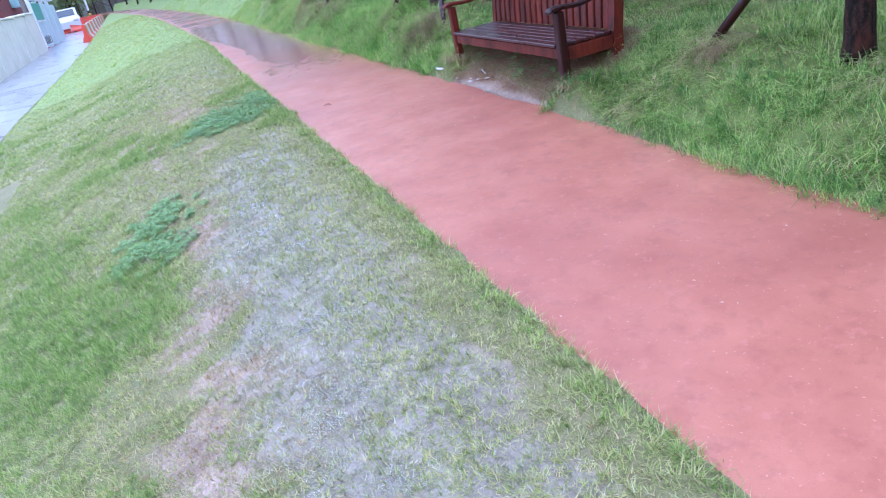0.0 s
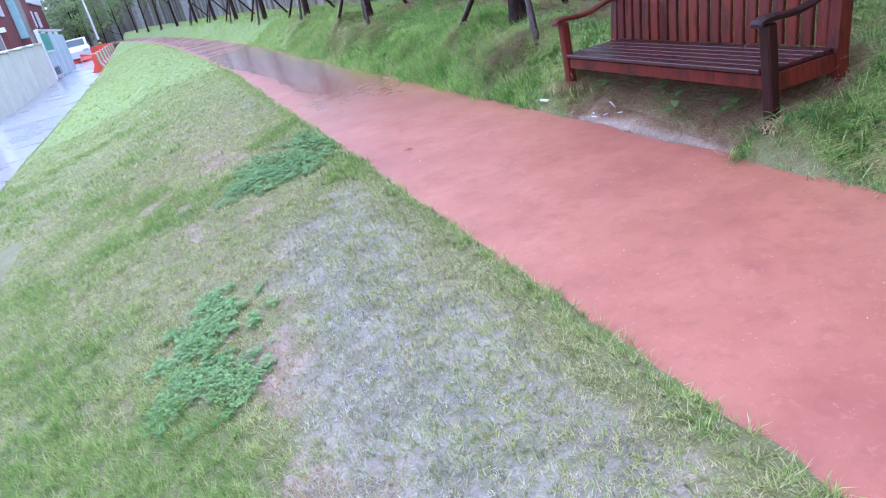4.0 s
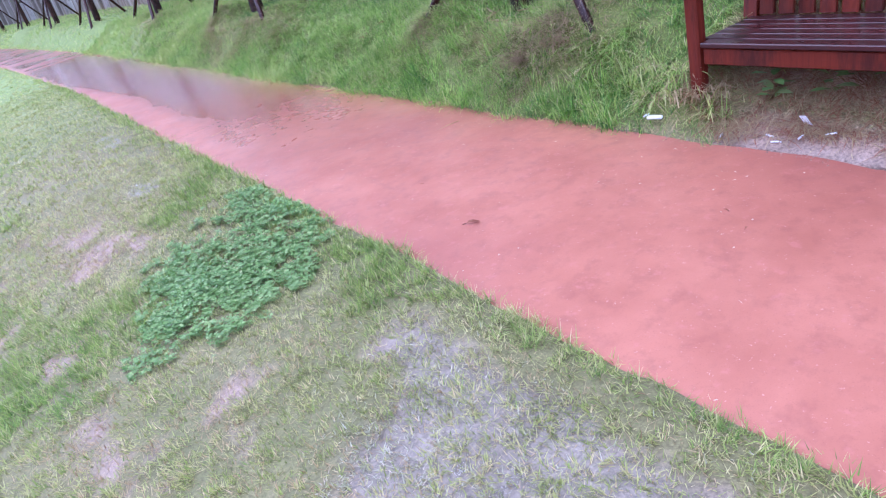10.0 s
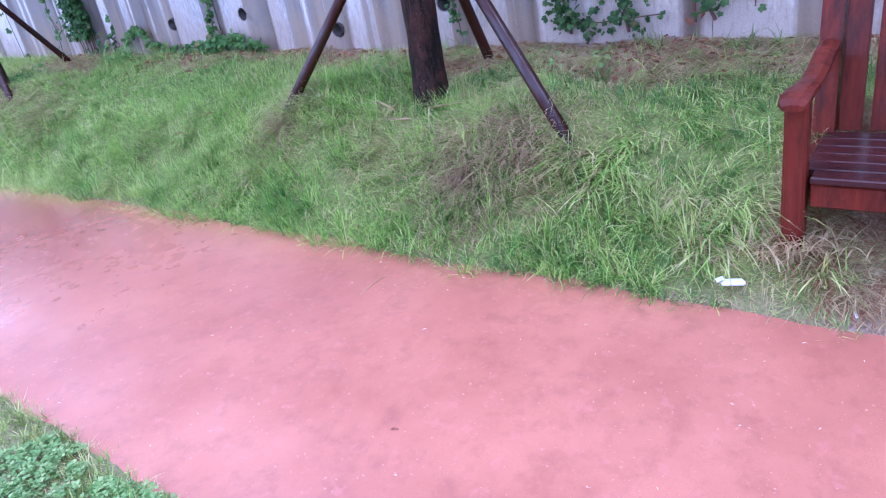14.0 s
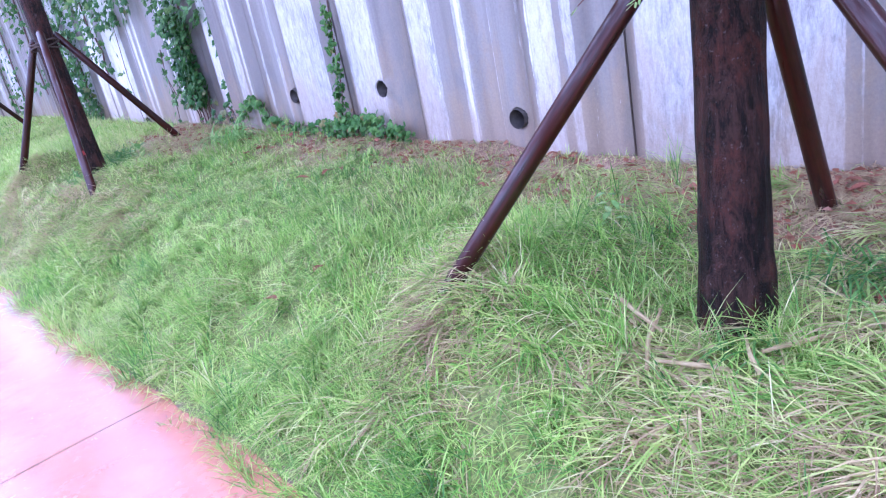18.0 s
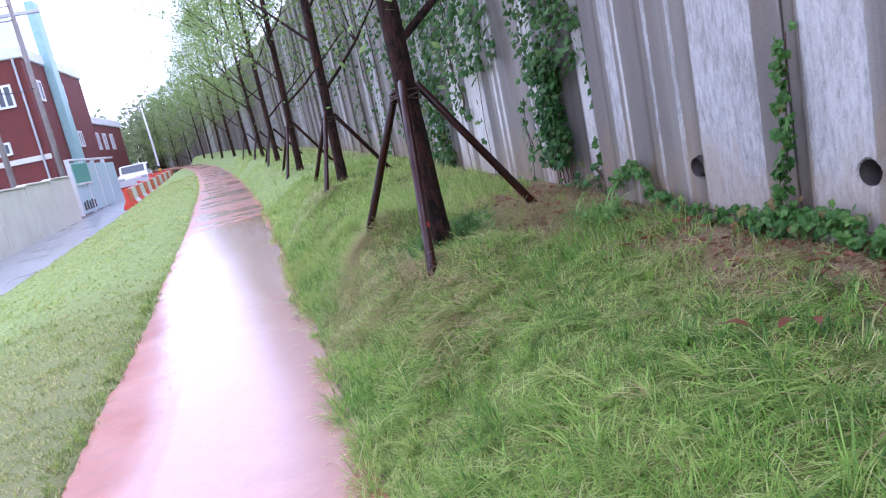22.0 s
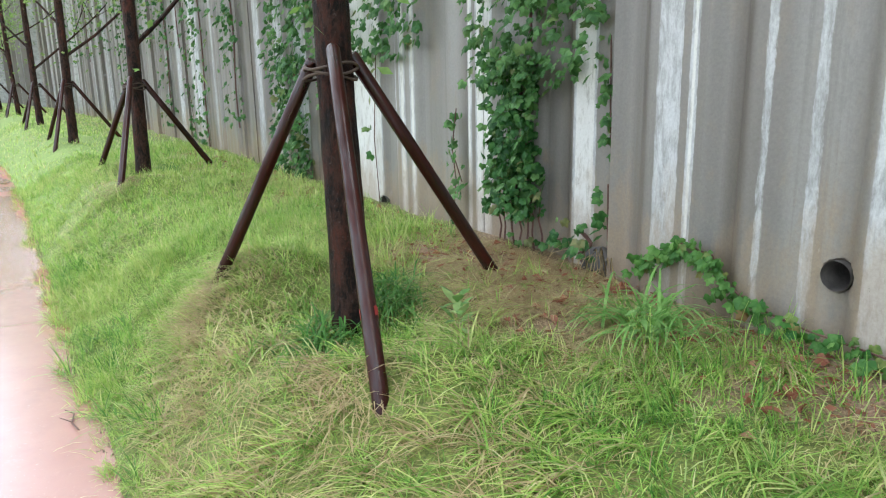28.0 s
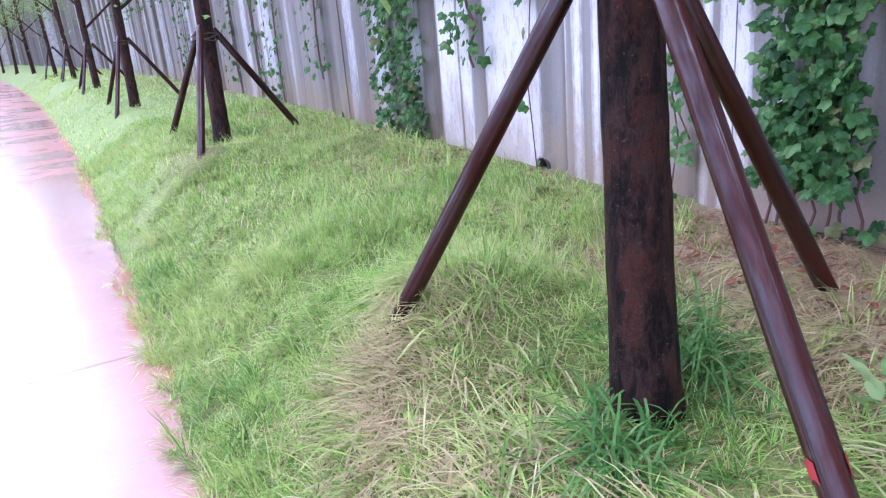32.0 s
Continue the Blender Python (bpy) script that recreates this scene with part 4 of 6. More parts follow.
kinds = []
for i, (x, y) in enumerate(TREES[1:5]):
    t = tree("tree", 21 + i, 8.5 + 0.5 * (i % 3), (0.079, 0.070, 0.064, 0.064)[i], 12, 0.075, ((0.12, 0.03), (-0.02, 0.08), (0.02, 0.03), (0.02, 0.02))[i], 2, 20)
    t.matrix_world = pose(x, y, float(height(x, y)), 0, 0, 0)
    kinds.append(t)
for i, y in enumerate([27.0, 32.0, 37.5, 42.5, 47.5, 52.5, 57.5, 62.5, 67.5, 72.5]):
    x = float(TREE_X(y))
    copy_thing(kinds[(i + 1) % 4], pose(x, y, float(height(x, y)), 0, 0, 77 * i) @ Matrix.Scale(0.95 - 0.025 * i, 4))
copy_thing(kinds[3], pose(3.10, 2.55, float(height(3.10, 2.55)), 0, 0, 150))
pole_support(3.08, 2.55, [(2.98, 3.42), (2.78, 1.80), (3.62, 2.50)], float(height(3.08, 2.55)) + 0.88)
pole_support(3.03, 7.83, [(2.66, 8.53), (2.67, 6.97), (3.50, 7.81)], 1.72, 0.028)
pole_support(2.805, 12.55, [(2.475, 13.09), (2.59, 11.80), (3.49, 12.51)], 1.90, 0.0265, mark=1)
for x, y in ((2.80, 17.25), (2.54, 22.0), (2.28, 27.0), (1.96, 32.0), (1.50, 37.5)):
    pole_support(x, y, [(x - 0.30, y + 0.65), (x - 0.28, y - 0.68), (x + 0.66, y + 0.1)], float(height(x, y)) + 0.90)

# ---- beyond the lawn ----
low = thing("boundary_wall", "low cream rendered boundary wall along the road", "wall")
for k in range(5):
    y0 = 23.6 + 2.6 * k
    zb = float(level(y0)) - 0.55
    part("wall_bay", box(bmesh.new(), (-5.15, y0 + 0.07, zb - 0.2), (-4.95, y0 + 2.53, zb + 1.66), 0.02), CREAM, low)
    part("pier", box(bmesh.new(), (-5.18, y0 - 0.06, zb - 0.2), (-4.92, y0 + 0.06, zb + 1.70), 0.015), CREAM, low)
    part("coping", box(bmesh.new(), (-5.19, y0 + 0.062, zb + 1.662), (-4.91, y0 + 2.538, zb + 1.715), 0.01), CREAM, low)


def frame_mesh(w, t, bar, deep):
    bm = bmesh.new()
    for lo, hi in (((-w / 2, -deep / 2, -t / 2), (w / 2, deep / 2, -t / 2 + bar)), ((-w / 2, -deep / 2, t / 2 - bar), (w / 2, deep / 2, t / 2)),
                   ((-w / 2, -deep / 2, -t / 2 + bar), (-w / 2 + bar, deep / 2, t / 2 - bar)), ((w / 2 - bar, -deep / 2, -t / 2 + bar), (w / 2, deep / 2, t / 2 - bar)),
                   ((-bar / 2, -deep / 2, -t / 2 + bar), (bar / 2, deep / 2, t / 2 - bar))):
        box(bm, lo, hi)
    return bm


def house(x0, x1, y0, y1, z0, z1, label, windows, cladding):
    h = thing("house", label, "house", group="houses along the road")
    part("wall", box(bmesh.new(), (x0, y0, z0), (x1, y1, z1), 0.02), BRICK, h)
    part("parapet", box(bmesh.new(), (x0 - 0.1, y0 - 0.1, z1 + 0.002), (x1 + 0.1, y1 + 0.1, z1 + 0.55), 0.04), WHITE, h)
    part("string_course", box(bmesh.new(), (x0 - 0.04, y0 - 0.06, z0 + 3.0), (x1 + 0.06, y0 - 0.003, z0 + 3.25), 0.01), CREAM, h)
    if cladding:
        part("corner_cladding", box(bmesh.new(), (x1 + 0.003, y0 + 3.6, z0 + 2.6), (x1 + 0.42, y0 + 4.6, z1 + 3.2), 0.03), PALETEAL, h)
        part("upper_storey", box(bmesh.new(), (x0 + 1.0, y0 + 0.6, z1 + 0.553), (x1 - 1.6, y1 - 1.0, z1 + 3.4), 0.25), WHITE, h, "white rendered top storey set back behind the parapet")
        part("downpipe", box(bmesh.new(), (x1 - 0.35, y0 - 0.16, z0), (x1 - 0.25, y0 - 0.062, z1), 0.02), GREYMETAL, h)
    for side, u, z, w, t in windows:
        fr = part("window", frame_mesh(w, t, 0.10, 0.10), WHITE, h)
        fr.matrix_world = pose(x1 + 0.03, y0 + u, z, 0, 0, 90) if side == "x" else pose(x0 + u, y0 - 0.03, z, 0, 0, 0)
        part("pane", box(bmesh.new(), (-w / 2 + 0.05, -0.012, -t / 2 + 0.05), (w / 2 - 0.05, 0.012, t / 2 - 0.05)), WINDOW, fr)
    return h


house(-18, -7.5, 45, 56, 0.2, 7.9, "dark red brick house with white framed windows", [("y", 9.4, 6.3, 0.75, 1.05), ("y", 7.2, 6.3, 0.75, 1.05), ("y", 8.7, 4.0, 0.6, 0.6), ("x", 1.35, 6.5, 1.3, 1.0), ("x", 5.6, 6.7, 1.3, 1.0), ("x", 0.9, 4.3, 0.7, 0.6), ("x", 6.8, 4.2, 1.0, 0.9)], True)
house(-20.2, -8.7, 60, 72, 0.4, 5.6, "lower dark red brick house with a pale parapet", [("y", 10.2, 4.4, 0.7, 1.3), ("y", 11.1, 4.4, 0.5, 1.3), ("x", 2.2, 4.4, 1.0, 1.2), ("x", 4.6, 4.4, 1.0, 1.2), ("x", 7.2, 4.4, 1.0, 1.2)], False)


def barrier(x, y, turn, material):
    zb = float(level(y)) - 0.55
    b = thing("road_barrier", "orange plastic water-filled road barrier" if material is ORANGE else "white plastic water-filled road barrier", "barrier", pose(x, y, zb, 0, 0, turn), group="road barriers")
    vs, fs = [], []
    for yy in (-0.46, 0.46):
        for px, z in ((-0.20, 0), (0.20, 0), (0.20, 0.12), (0.09, 0.30), (0.06, 0.74), (-0.06, 0.74), (-0.09, 0.30), (-0.20, 0.12)):
            vs.append((px, yy, z))
    for q in range(8):
        fs.append((q, (q + 1) % 8, (q + 1) % 8 + 8, q + 8))
    fs += [tuple(reversed(range(8))), tuple(range(8, 16))]
    link_mesh("body", vs, fs, material, b)
    for yy in (-0.3, 0.3):
        part("foot", box(bmesh.new(), (-0.235, yy - 0.09, 0.0), (0.235, yy + 0.09, 0.06), 0.01), BLACK, b)


for k in range(15):
    barrier(ROAD_EDGE - 0.28, 36.6 + 0.98 * k, 0, ORANGE if k % 2 == 0 else WHITE)
for k in range(4):
    barrier(ROAD_EDGE - 0.9 - 0.98 * k, 51.6 + 0.12 * k, 97, ORANGE)

lamp = thing("street_lamp", "slim pale street lamp post with a striped guard", "street lamp", pose(-3.9, 52, float(height(-3.9, 52))))
vs, fs = tube([(0, 0, -0.2), (0, 0, 0), (0, 0, 2.5), (-0.05, 0, 4.4)], [0.075, 0.075, 0.06, 0.045], 12)
link_mesh("pole", vs, fs, WHITE, lamp, True)
for k in range(4):
    vs, fs = tube([(0, 0, 0.5 + 0.16 * k), (0, 0, 0.655 + 0.16 * k)], [0.092, 0.091], 12)
    link_mesh("guard_band", vs, fs, YELLOW if k % 2 == 0 else BLACK, lamp, True)
part("foot_block", box(bmesh.new(), (-0.28, -0.28, -0.3), (0.28, 0.28, 0.32), 0.03), WHITE, lamp)
vs, fs = tube([(-0.05, 0, 4.38), (-0.3, -0.1, 4.6), (-0.75, -0.2, 4.62)], [0.035, 0.035, 0.06], 8)
link_mesh("lamp_head", vs, fs, GREYMETAL, lamp, True)


def utility_pole(x, y, tall, thick):
    p = thing("utility_pole", "tall grey concrete utility pole with striped guard", "utility pole", pose(x, y, float(level(y)) - 0.57), group="utility poles")
    vs, fs = tube([(0, 0, 0), (0, 0, tall * 0.5), (0, 0, tall)], [thick, thick * 0.85, thick * 0.7], 12)
    link_mesh("pole", vs, fs, POST, p, True)
    for k in range(5):
        vs, fs = tube([(0, 0, 0.3 + 0.2 * k), (0, 0, 0.495 + 0.2 * k)], [thick + 0.012] * 2, 12)
        link_mesh("guard_band", vs, fs, YELLOW if k % 2 == 0 else BLACK, p, True)
    part("crossarm", box(bmesh.new(), (-0.9, -0.06, tall - 1.0), (0.9, 0.06, tall - 0.88), 0.01), GREYMETAL, p)
    return p


utility_pole(-5.25, 37.0, 8.5, 0.11)
utility_pole(-5.9, 33.6, 8.0, 0.10)
for z0, z1 in ((7.0, 6.6), (7.5, 7.0), (4.6, 4.3)):
    c = thing("overhead_cable", "thin black overhead cable", "cable", group="overhead cables")
    pts = [(-5.25 - 0.65 * u, 37.0 - 3.4 * u, 0.85 + z0 * (1 - u) + z1 * u - 0.5 * u * (1 - u)) for u in [i / 10 for i in range(11)]]
    vs, fs = tube(pts, [0.016] * 11, 5)
    link_mesh("wire", vs, fs, BLACK, c)

zg = float(level(41)) - 0.57
gate = thing("gate_wall", "pale blue panelled gate wall with a green sign", "gate", pose(-5.08, 0, zg))
for k in range(4):
    y0 = 37.3 + 2.05 * k
    part("panel", box(bmesh.new(), (-0.06, y0 + 0.04, 0.06), (0.06, y0 + 2.01, 2.05 - 0.04 * k), 0.015), PALEBLUE, gate)
    part("post", box(bmesh.new(), (-0.08, y0 - 0.035, 0.0), (0.08, y0 + 0.035, 2.12), 0.01), WHITE, gate)
part("cap_rail", box(bmesh.new(), (-0.09, 37.27, 2.122), (0.09, 45.5, 2.19), 0.01), WHITE, gate)
sign = part("sign_board", box(bmesh.new(), (0.065, 37.6, 1.25), (0.095, 39.9, 2.0), 0.006), TEAL, gate, "green sign board in a white frame")
part("sign_frame", box(bmesh.new(), (0.064, 37.55, 1.17), (0.11, 39.95, 1.245), 0.006), WHITE, sign)
for k in range(5):
    part("painted_mark", box(bmesh.new(), (0.063, 37.7 + 0.42 * k, 0.18), (0.068, 37.98 + 0.42 * k, 0.5 + 0.05 * (k % 2))), BLACK, gate)


def car():
    c = thing("car", "small white parked car", "car", pose(-5.5, 53.5, float(level(53.5)) - 0.56, 0, 0, 4))
    vs, fs = [], []
    prof = [(-1.9, 0.25), (-1.95, 0.65), (-1.75, 0.85), (-1.0, 0.95), (-0.55, 1.40), (1.0, 1.45), (1.65, 0.98), (1.9, 0.85), (1.95, 0.3)]
    for x, s in ((-0.82, 1), (-0.70, 1), (0.70, 1), (0.82, 1)):
        for y, z in prof:
            inner = 0.06 if abs(x) > 0.75 and z > 0.9 else 0
            vs.append((x * (0.92 if inner else 1), y, z - inner * 0.4))
    n = len(prof)
    for r in range(3):
        for k in range(n):
            a, b = r * n + k, r * n + (k + 1) % n
            fs.append((a, b, b + n, a + n))
    fs += [tuple(range(n)), tuple(reversed(range(3 * n, 4 * n)))]
    link_mesh("body", vs, fs, WHITE, c, False)
    part("windscreen", box(bmesh.new(), (-0.62, -0.03, -0.26), (0.62, 0.0, 0.26), 0.01, pose(0, -0.79, 1.17, -45, 0, 0)), WINDOW, c)
    for x in (-0.79, 0.79):
        part("side_window", box(bmesh.new(), (x - 0.02, -0.55, 1.0), (x + 0.02, 1.05, 1.33), 0.01), WINDOW, c)
        for y in (-1.2, 1.25):
            vs, fs = tube([(x - 0.09, y, 0.3), (x + 0.09, y, 0.3)], [0.3, 0.3], 18)
            link_mesh("wheel", vs, fs, BLACK, c, False)
    for x in (-0.6, 0.6):
        part("headlight", box(bmesh.new(), (x - 0.16, -1.97, 0.6), (x + 0.16, -1.90, 0.75), 0.02), GREYMETAL, c)


car()


def woods():
    """The far wood that closes the view."""
    rnd = random.Random(5)
    vs, fs, lv, lf = [], [], [], []
    for _ in range(620):
        y = rnd.uniform(66, 118)
        x = rnd.uniform(-42, 2)
        if (x < -6 and y < 78) or abs(x - float(curve(y, EDGE_Y, LEFT_X)) - 0.8) < 2.0:
            continue
        h = rnd.uniform(4.5, 7.5)
        z = float(level(y))
        v2, f2 = tube([(x, y, z - 0.2), (x + rnd.uniform(-0.3, 0.3), y, z + h * 0.5), (x + rnd.uniform(-0.5, 0.5), y, z + h)], [0.12, 0.08, 0.03], 5, False)
        o = len(vs)
        vs += v2
        fs += [tuple(i + o for i in f) for f in f2]
        tips = [(Vector((x + rnd.gauss(0, 1.1), y + rnd.gauss(0, 1.1), z + h * rnd.uniform(0.15, 0.95))), Vector((0, 0, 1))) for _ in range(24)]
        v2, f2 = leaf_cloud(rnd, tips, 6, 0.55, 0.65)
        o = len(lv)
        lv += v2
        lf += [tuple(i + o for i in f) for f in f2]
    t = thing("woods", "far wood of thin dark trunks and leaves with haze painted in", "woods", kind="stuff")
    tagged(link_mesh("trunk_mass", vs, fs, BARK, t), kind="stuff")
    tagged(link_mesh("foliage", lv, lf, WOODS, t), kind="stuff")


woods()

# ---- climbing ivy ----
LEAF = [(0.0, 0.08), (0.20, -0.05), (0.46, 0.02), (0.54, 0.40), (0.60, 0.62), (0.30, 0.62), (0.16, 0.86), (0.0, 1.0), (-0.16, 0.86), (-0.30, 0.62), (-0.60, 0.62), (-0.54, 0.40), (-0.46, 0.02), (-0.20, -0.05)]


def ivy(label, patches, strands, leaf=0.06, seed=1, material=IVY):
    """patches: y0, y1, z0, z1, leaves. strands: points (y, z), leaves, spread."""
    rnd = random.Random(seed)
    t = thing("ivy", label, "ivy", group="ivy on the wall")
    vs, fs, sv, sf = [], [], [], []

    def face(y):
        return float(WALL_X(y)) + (0.09 if y > 12.2 else 0.0) - 0.012

    def put(y, z, deep=0.14):
        s = leaf * rnd.uniform(0.45, 1.4)
        m = Matrix.Translation((face(y) - rnd.uniform(0.005, deep), y, z)) @ pose(0, 0, 0, rnd.uniform(-28, 28), rnd.uniform(-32, 32), rnd.uniform(-40, 40)) @ pose(0, 0, 0, 90, 0, -90) @ pose(0, 0, 0, rnd.uniform(5, 40), 0, 180 + rnd.uniform(-50, 50))
        k = len(vs)
        vs.append(m @ Vector((0, 0.35 * s, 0.10 * s)))
        for px, py in LEAF:
            vs.append(m @ Vector((px * s * 1.05, py * s, -0.06 * s * abs(px) * 2)))
        n = len(LEAF)
        for i in range(n):
            fs.append((k, k + 1 + i, k + 1 + (i + 1) % n))

    for y0, y1, z0, z1, count in patches:
        for _ in range(count):
            y, z = rnd.uniform(y0, y1), rnd.uniform(z0, z1)
            edge = min((y - y0) / (y1 - y0), (y1 - y) / (y1 - y0))
            if float(grain(y, z, 7.0, 41)) * 0.7 + edge * 1.2 < 0.24:
                continue
            put(y, z)
        pts = [((y0 + y1) / 2 + 0.04 * math.sin(i), z0 - 0.05 + (z1 - z0) * i / 8) for i in range(9)]
        v2, f2 = tube([(face(y) - 0.01, y, z) for y, z in pts], [0.009] * 9, 5)
        o = len(sv)
        sv += v2
        sf += [tuple(i + o for i in f) for f in f2]
    for pts, count, spread in strands:
        for _ in range(count):
            u = rnd.uniform(0, len(pts) - 1.001)
            i = int(u)
            f = u - i
            put(pts[i][0] * (1 - f) + pts[i + 1][0] * f + rnd.gauss(0, spread), pts[i][1] * (1 - f) + pts[i + 1][1] * f + rnd.gauss(0, spread), 0.06)
        v2, f2 = tube([(face(y) - 0.012, y, z) for y, z in pts], [0.0035] * len(pts), 5)
        o = len(sv)
        sv += v2
        sf += [tuple(i + o for i in f) for f in f2]
    tagged(link_mesh("stem", sv, sf, STEM, t), kind="stuff")
    tagged(link_mesh("foliage", vs, fs, material, t), kind="stuff")
    return t


ivy("thick curtain of dark green ivy hanging on the concrete wall", [(12.68, 13.03, 1.20, 1.95, 720), (12.28, 13.25, 1.82, 3.3, 1300), (12.30, 12.50, 1.08, 1.24, 22)],
    [([(12.26, 1.55), (12.27, 1.7), (12.28, 2.0)], 26, 0.02), ([(12.26, 1.12), (12.27, 1.4)], 12, 0.015), ([(12.55, 1.12), (12.75, 1.05), (12.95, 1.02)], 14, 0.03), ([(13.4, 1.3), (13.5, 1.47), (13.45, 1.7)], 30, 0.05), ([(13.5, 1.05), (13.46, 1.3), (13.5, 1.5)], 6, 0.02)], 0.043, 3)
ivy("broad ivy mat with hanging strands on the concrete wall", [(13.75, 16.6, 2.0, 3.5, 1700), (15.65, 16.35, 1.1, 2.1, 520), (14.85, 15.25, 1.62, 2.0, 45)],
    [([(16.0, 1.02), (15.85, 1.1), (15.75, 1.3)], 40, 0.06), ([(14.45, 1.05), (14.5, 1.5), (14.42, 2.1)], 10, 0.02)], 0.052, 5)
ivy("sparse ivy strands on the concrete wall", [(17.6, 18.1, 1.5, 3.2, 110), (19.0, 19.6, 1.2, 3.4, 140), (21.0, 21.6, 1.4, 3.4, 110), (24.0, 25.0, 1.6, 3.6, 120), (17.0, 24.0, 2.5, 4.8, 620), (24.0, 34.0, 2.7, 5.2, 560)], [([(20.0, 1.2), (20.2, 2.0), (20.1, 3.0)], 40, 0.05)], 0.058, 7)
ivy("small-leaved green ivy columns on the whitened wall", [(7.38, 7.56, 0.98, 2.7, 760), (7.08, 7.20, 0.97, 2.7, 520), (6.64, 6.76, 1.0, 1.55, 170)],
    [([(7.03, 1.44), (6.95, 1.41), (6.84, 1.47)], 24, 0.015), ([(6.95, 1.0), (7.3, 0.98), (7.55, 1.0)], 60, 0.035), ([(6.52, 1.0), (6.5, 1.4), (6.56, 2.0)], 60, 0.04), ([(7.28, 1.1), (7.26, 1.3), (7.3, 1.7)], 26, 0.02), ([(6.70, 1.5), (6.6, 1.62), (6.5, 1.8)], 24, 0.02)], 0.030, 9, IVY_DEEP)
ivy("thin single strand of ivy climbing the concrete wall", [], [([(8.20, 0.96), (8.24, 1.25), (8.21, 1.6), (8.25, 2.15)], 90, 0.018)], 0.030, 13, IVY_DEEP)
roots = thing("ivy", "bare brown ivy stems clinging to the concrete wall", "ivy", group="ivy on the wall")
rnd = random.Random(41)
for k in range(7):
    y = 12.70 + 0.055 * k
    pts = [(float(WALL_X(y)) + 0.06, y + rnd.uniform(-0.02, 0.02), 0.96 + 0.075 * i) for i in range(6)]
    vs, fs = tube(pts, [0.006, 0.006, 0.005, 0.005, 0.004, 0.003], 5)
    link_mesh("stem", vs, fs, STEM, roots, True)
ivy("bright ivy creeping along the foot of the wall", [],
    [([(10.08, 0.98), (10.2, 1.02), (10.4, 1.07), (10.55, 1.08), (10.68, 1.07), (10.98, 1.03)], 330, 0.030), ([(10.98, 1.03), (11.3, 1.05), (11.5, 1.08), (11.60, 1.13), (11.67, 1.22), (11.8, 1.24), (11.9, 1.18), (12.0, 1.11)], 230, 0.02), ([(10.70, 1.05), (10.62, 1.26), (10.60, 1.46), (10.56, 1.76)], 150, 0.017), ([(10.6, 1.03), (10.75, 0.98), (10.85, 0.97)], 130, 0.04), ([(10.15, 0.97), (10.25, 1.00)], 50, 0.03)], 0.033, 11, CREEP)
red = thing("creeper", "bare reddish climbing stem with a few red leaves", "creeper")
pts = [(3.80, 6.79 + 0.01 * math.sin(i * 1.3), 0.95 + 0.2 * i) for i in range(12)]
vs, fs = tube(pts, [0.007] * 12, 6)
link_mesh("stem", vs, fs, STEM, red)
rnd = random.Random(3)
vs, fs = leaf_cloud(rnd, [(Vector((3.78, 6.8, z)), Vector((0, 0, 1))) for z in (1.0, 1.28, 1.3, 1.33, 1.52, 1.55, 1.6, 1.75, 1.8, 1.95, 2.1)], 4, 0.045, 0.03)
tagged(link_mesh("foliage", vs, fs, FALLEN, red), kind="stuff")


# ---- tufts and weeds ----
def tuft(name, label, x, y, count, length, wide, material, spread, seed, droop=0.9):
    rnd = random.Random(seed)
    z = float(height(x, y))
    t = thing(name, label, "plant", pose(x, y, z - 0.01))
    vs, fs = [], []
    for _ in range(count):
        a = rnd.uniform(0, 2 * math.pi)
        l = length * rnd.uniform(0.6, 1.15)
        bx, by = rnd.gauss(0, spread), rnd.gauss(0, spread)
        up = rnd.uniform(0.75, 1.35)
        side = Vector((-math.sin(a), math.cos(a), 0))
        k = len(vs)
        n = 6
        for i in range(n + 1):
            u = i / n
            ang = up - droop * 2.0 * u ** 1.4
            if i == 0:
                p = Vector((bx, by, 0))
            else:
                p = p + Vector((math.cos(a) * math.cos(ang), math.sin(a) * math.cos(ang), math.sin(ang))) * l / n
            w = wide * (1 - u ** 2.2) * 0.5 + 0.0006
            zz = max(p.z, float(height(x + p.x, y + p.y)) - z + 0.008)
            vs += [Vector((p.x, p.y, zz)) - side * w, Vector((p.x, p.y, zz)) + side * w]
        for i in range(n):
            b = k + 2 * i
            fs.append((b, b + 1, b + 3, b + 2))
        if name == "lily_clump":
            link_mesh("leaf", vs, fs, material, t, True)
            vs, fs = [], []
    if vs:
        tagged(link_mesh("foliage", vs, fs, material, t, True), kind="stuff")
    return t


tuft("lily_clump", "arching clump of long green strap leaves at the wall foot", 3.52, 11.66, 80, 0.37, 0.010, STRAP, 0.06, 1)
tuft("lily_clump", "arching clump of long green strap leaves at the wall foot", 3.62, 11.80, 26, 0.26, 0.009, STRAP, 0.06, 2)
for i, (x, y, c, l) in enumerate(((2.68, 12.44, 110, 0.25), (2.62, 12.34, 60, 0.22), (3.00, 12.50, 120, 0.26), (3.08, 12.66, 90, 0.26), (2.92, 12.36, 30, 0.14), (2.86, 7.72, 40, 0.16), (3.18, 7.65, 70, 0.22), (3.20, 7.50, 50, 0.2), (2.75, 17.05, 60, 0.25), (3.05, 17.3, 60, 0.25))):
    tuft("grass_tuft", "dark green grassy tuft beside a tree trunk", x, y, c, l, 0.006, TUFT, 0.05, 20 + i, 1.0)
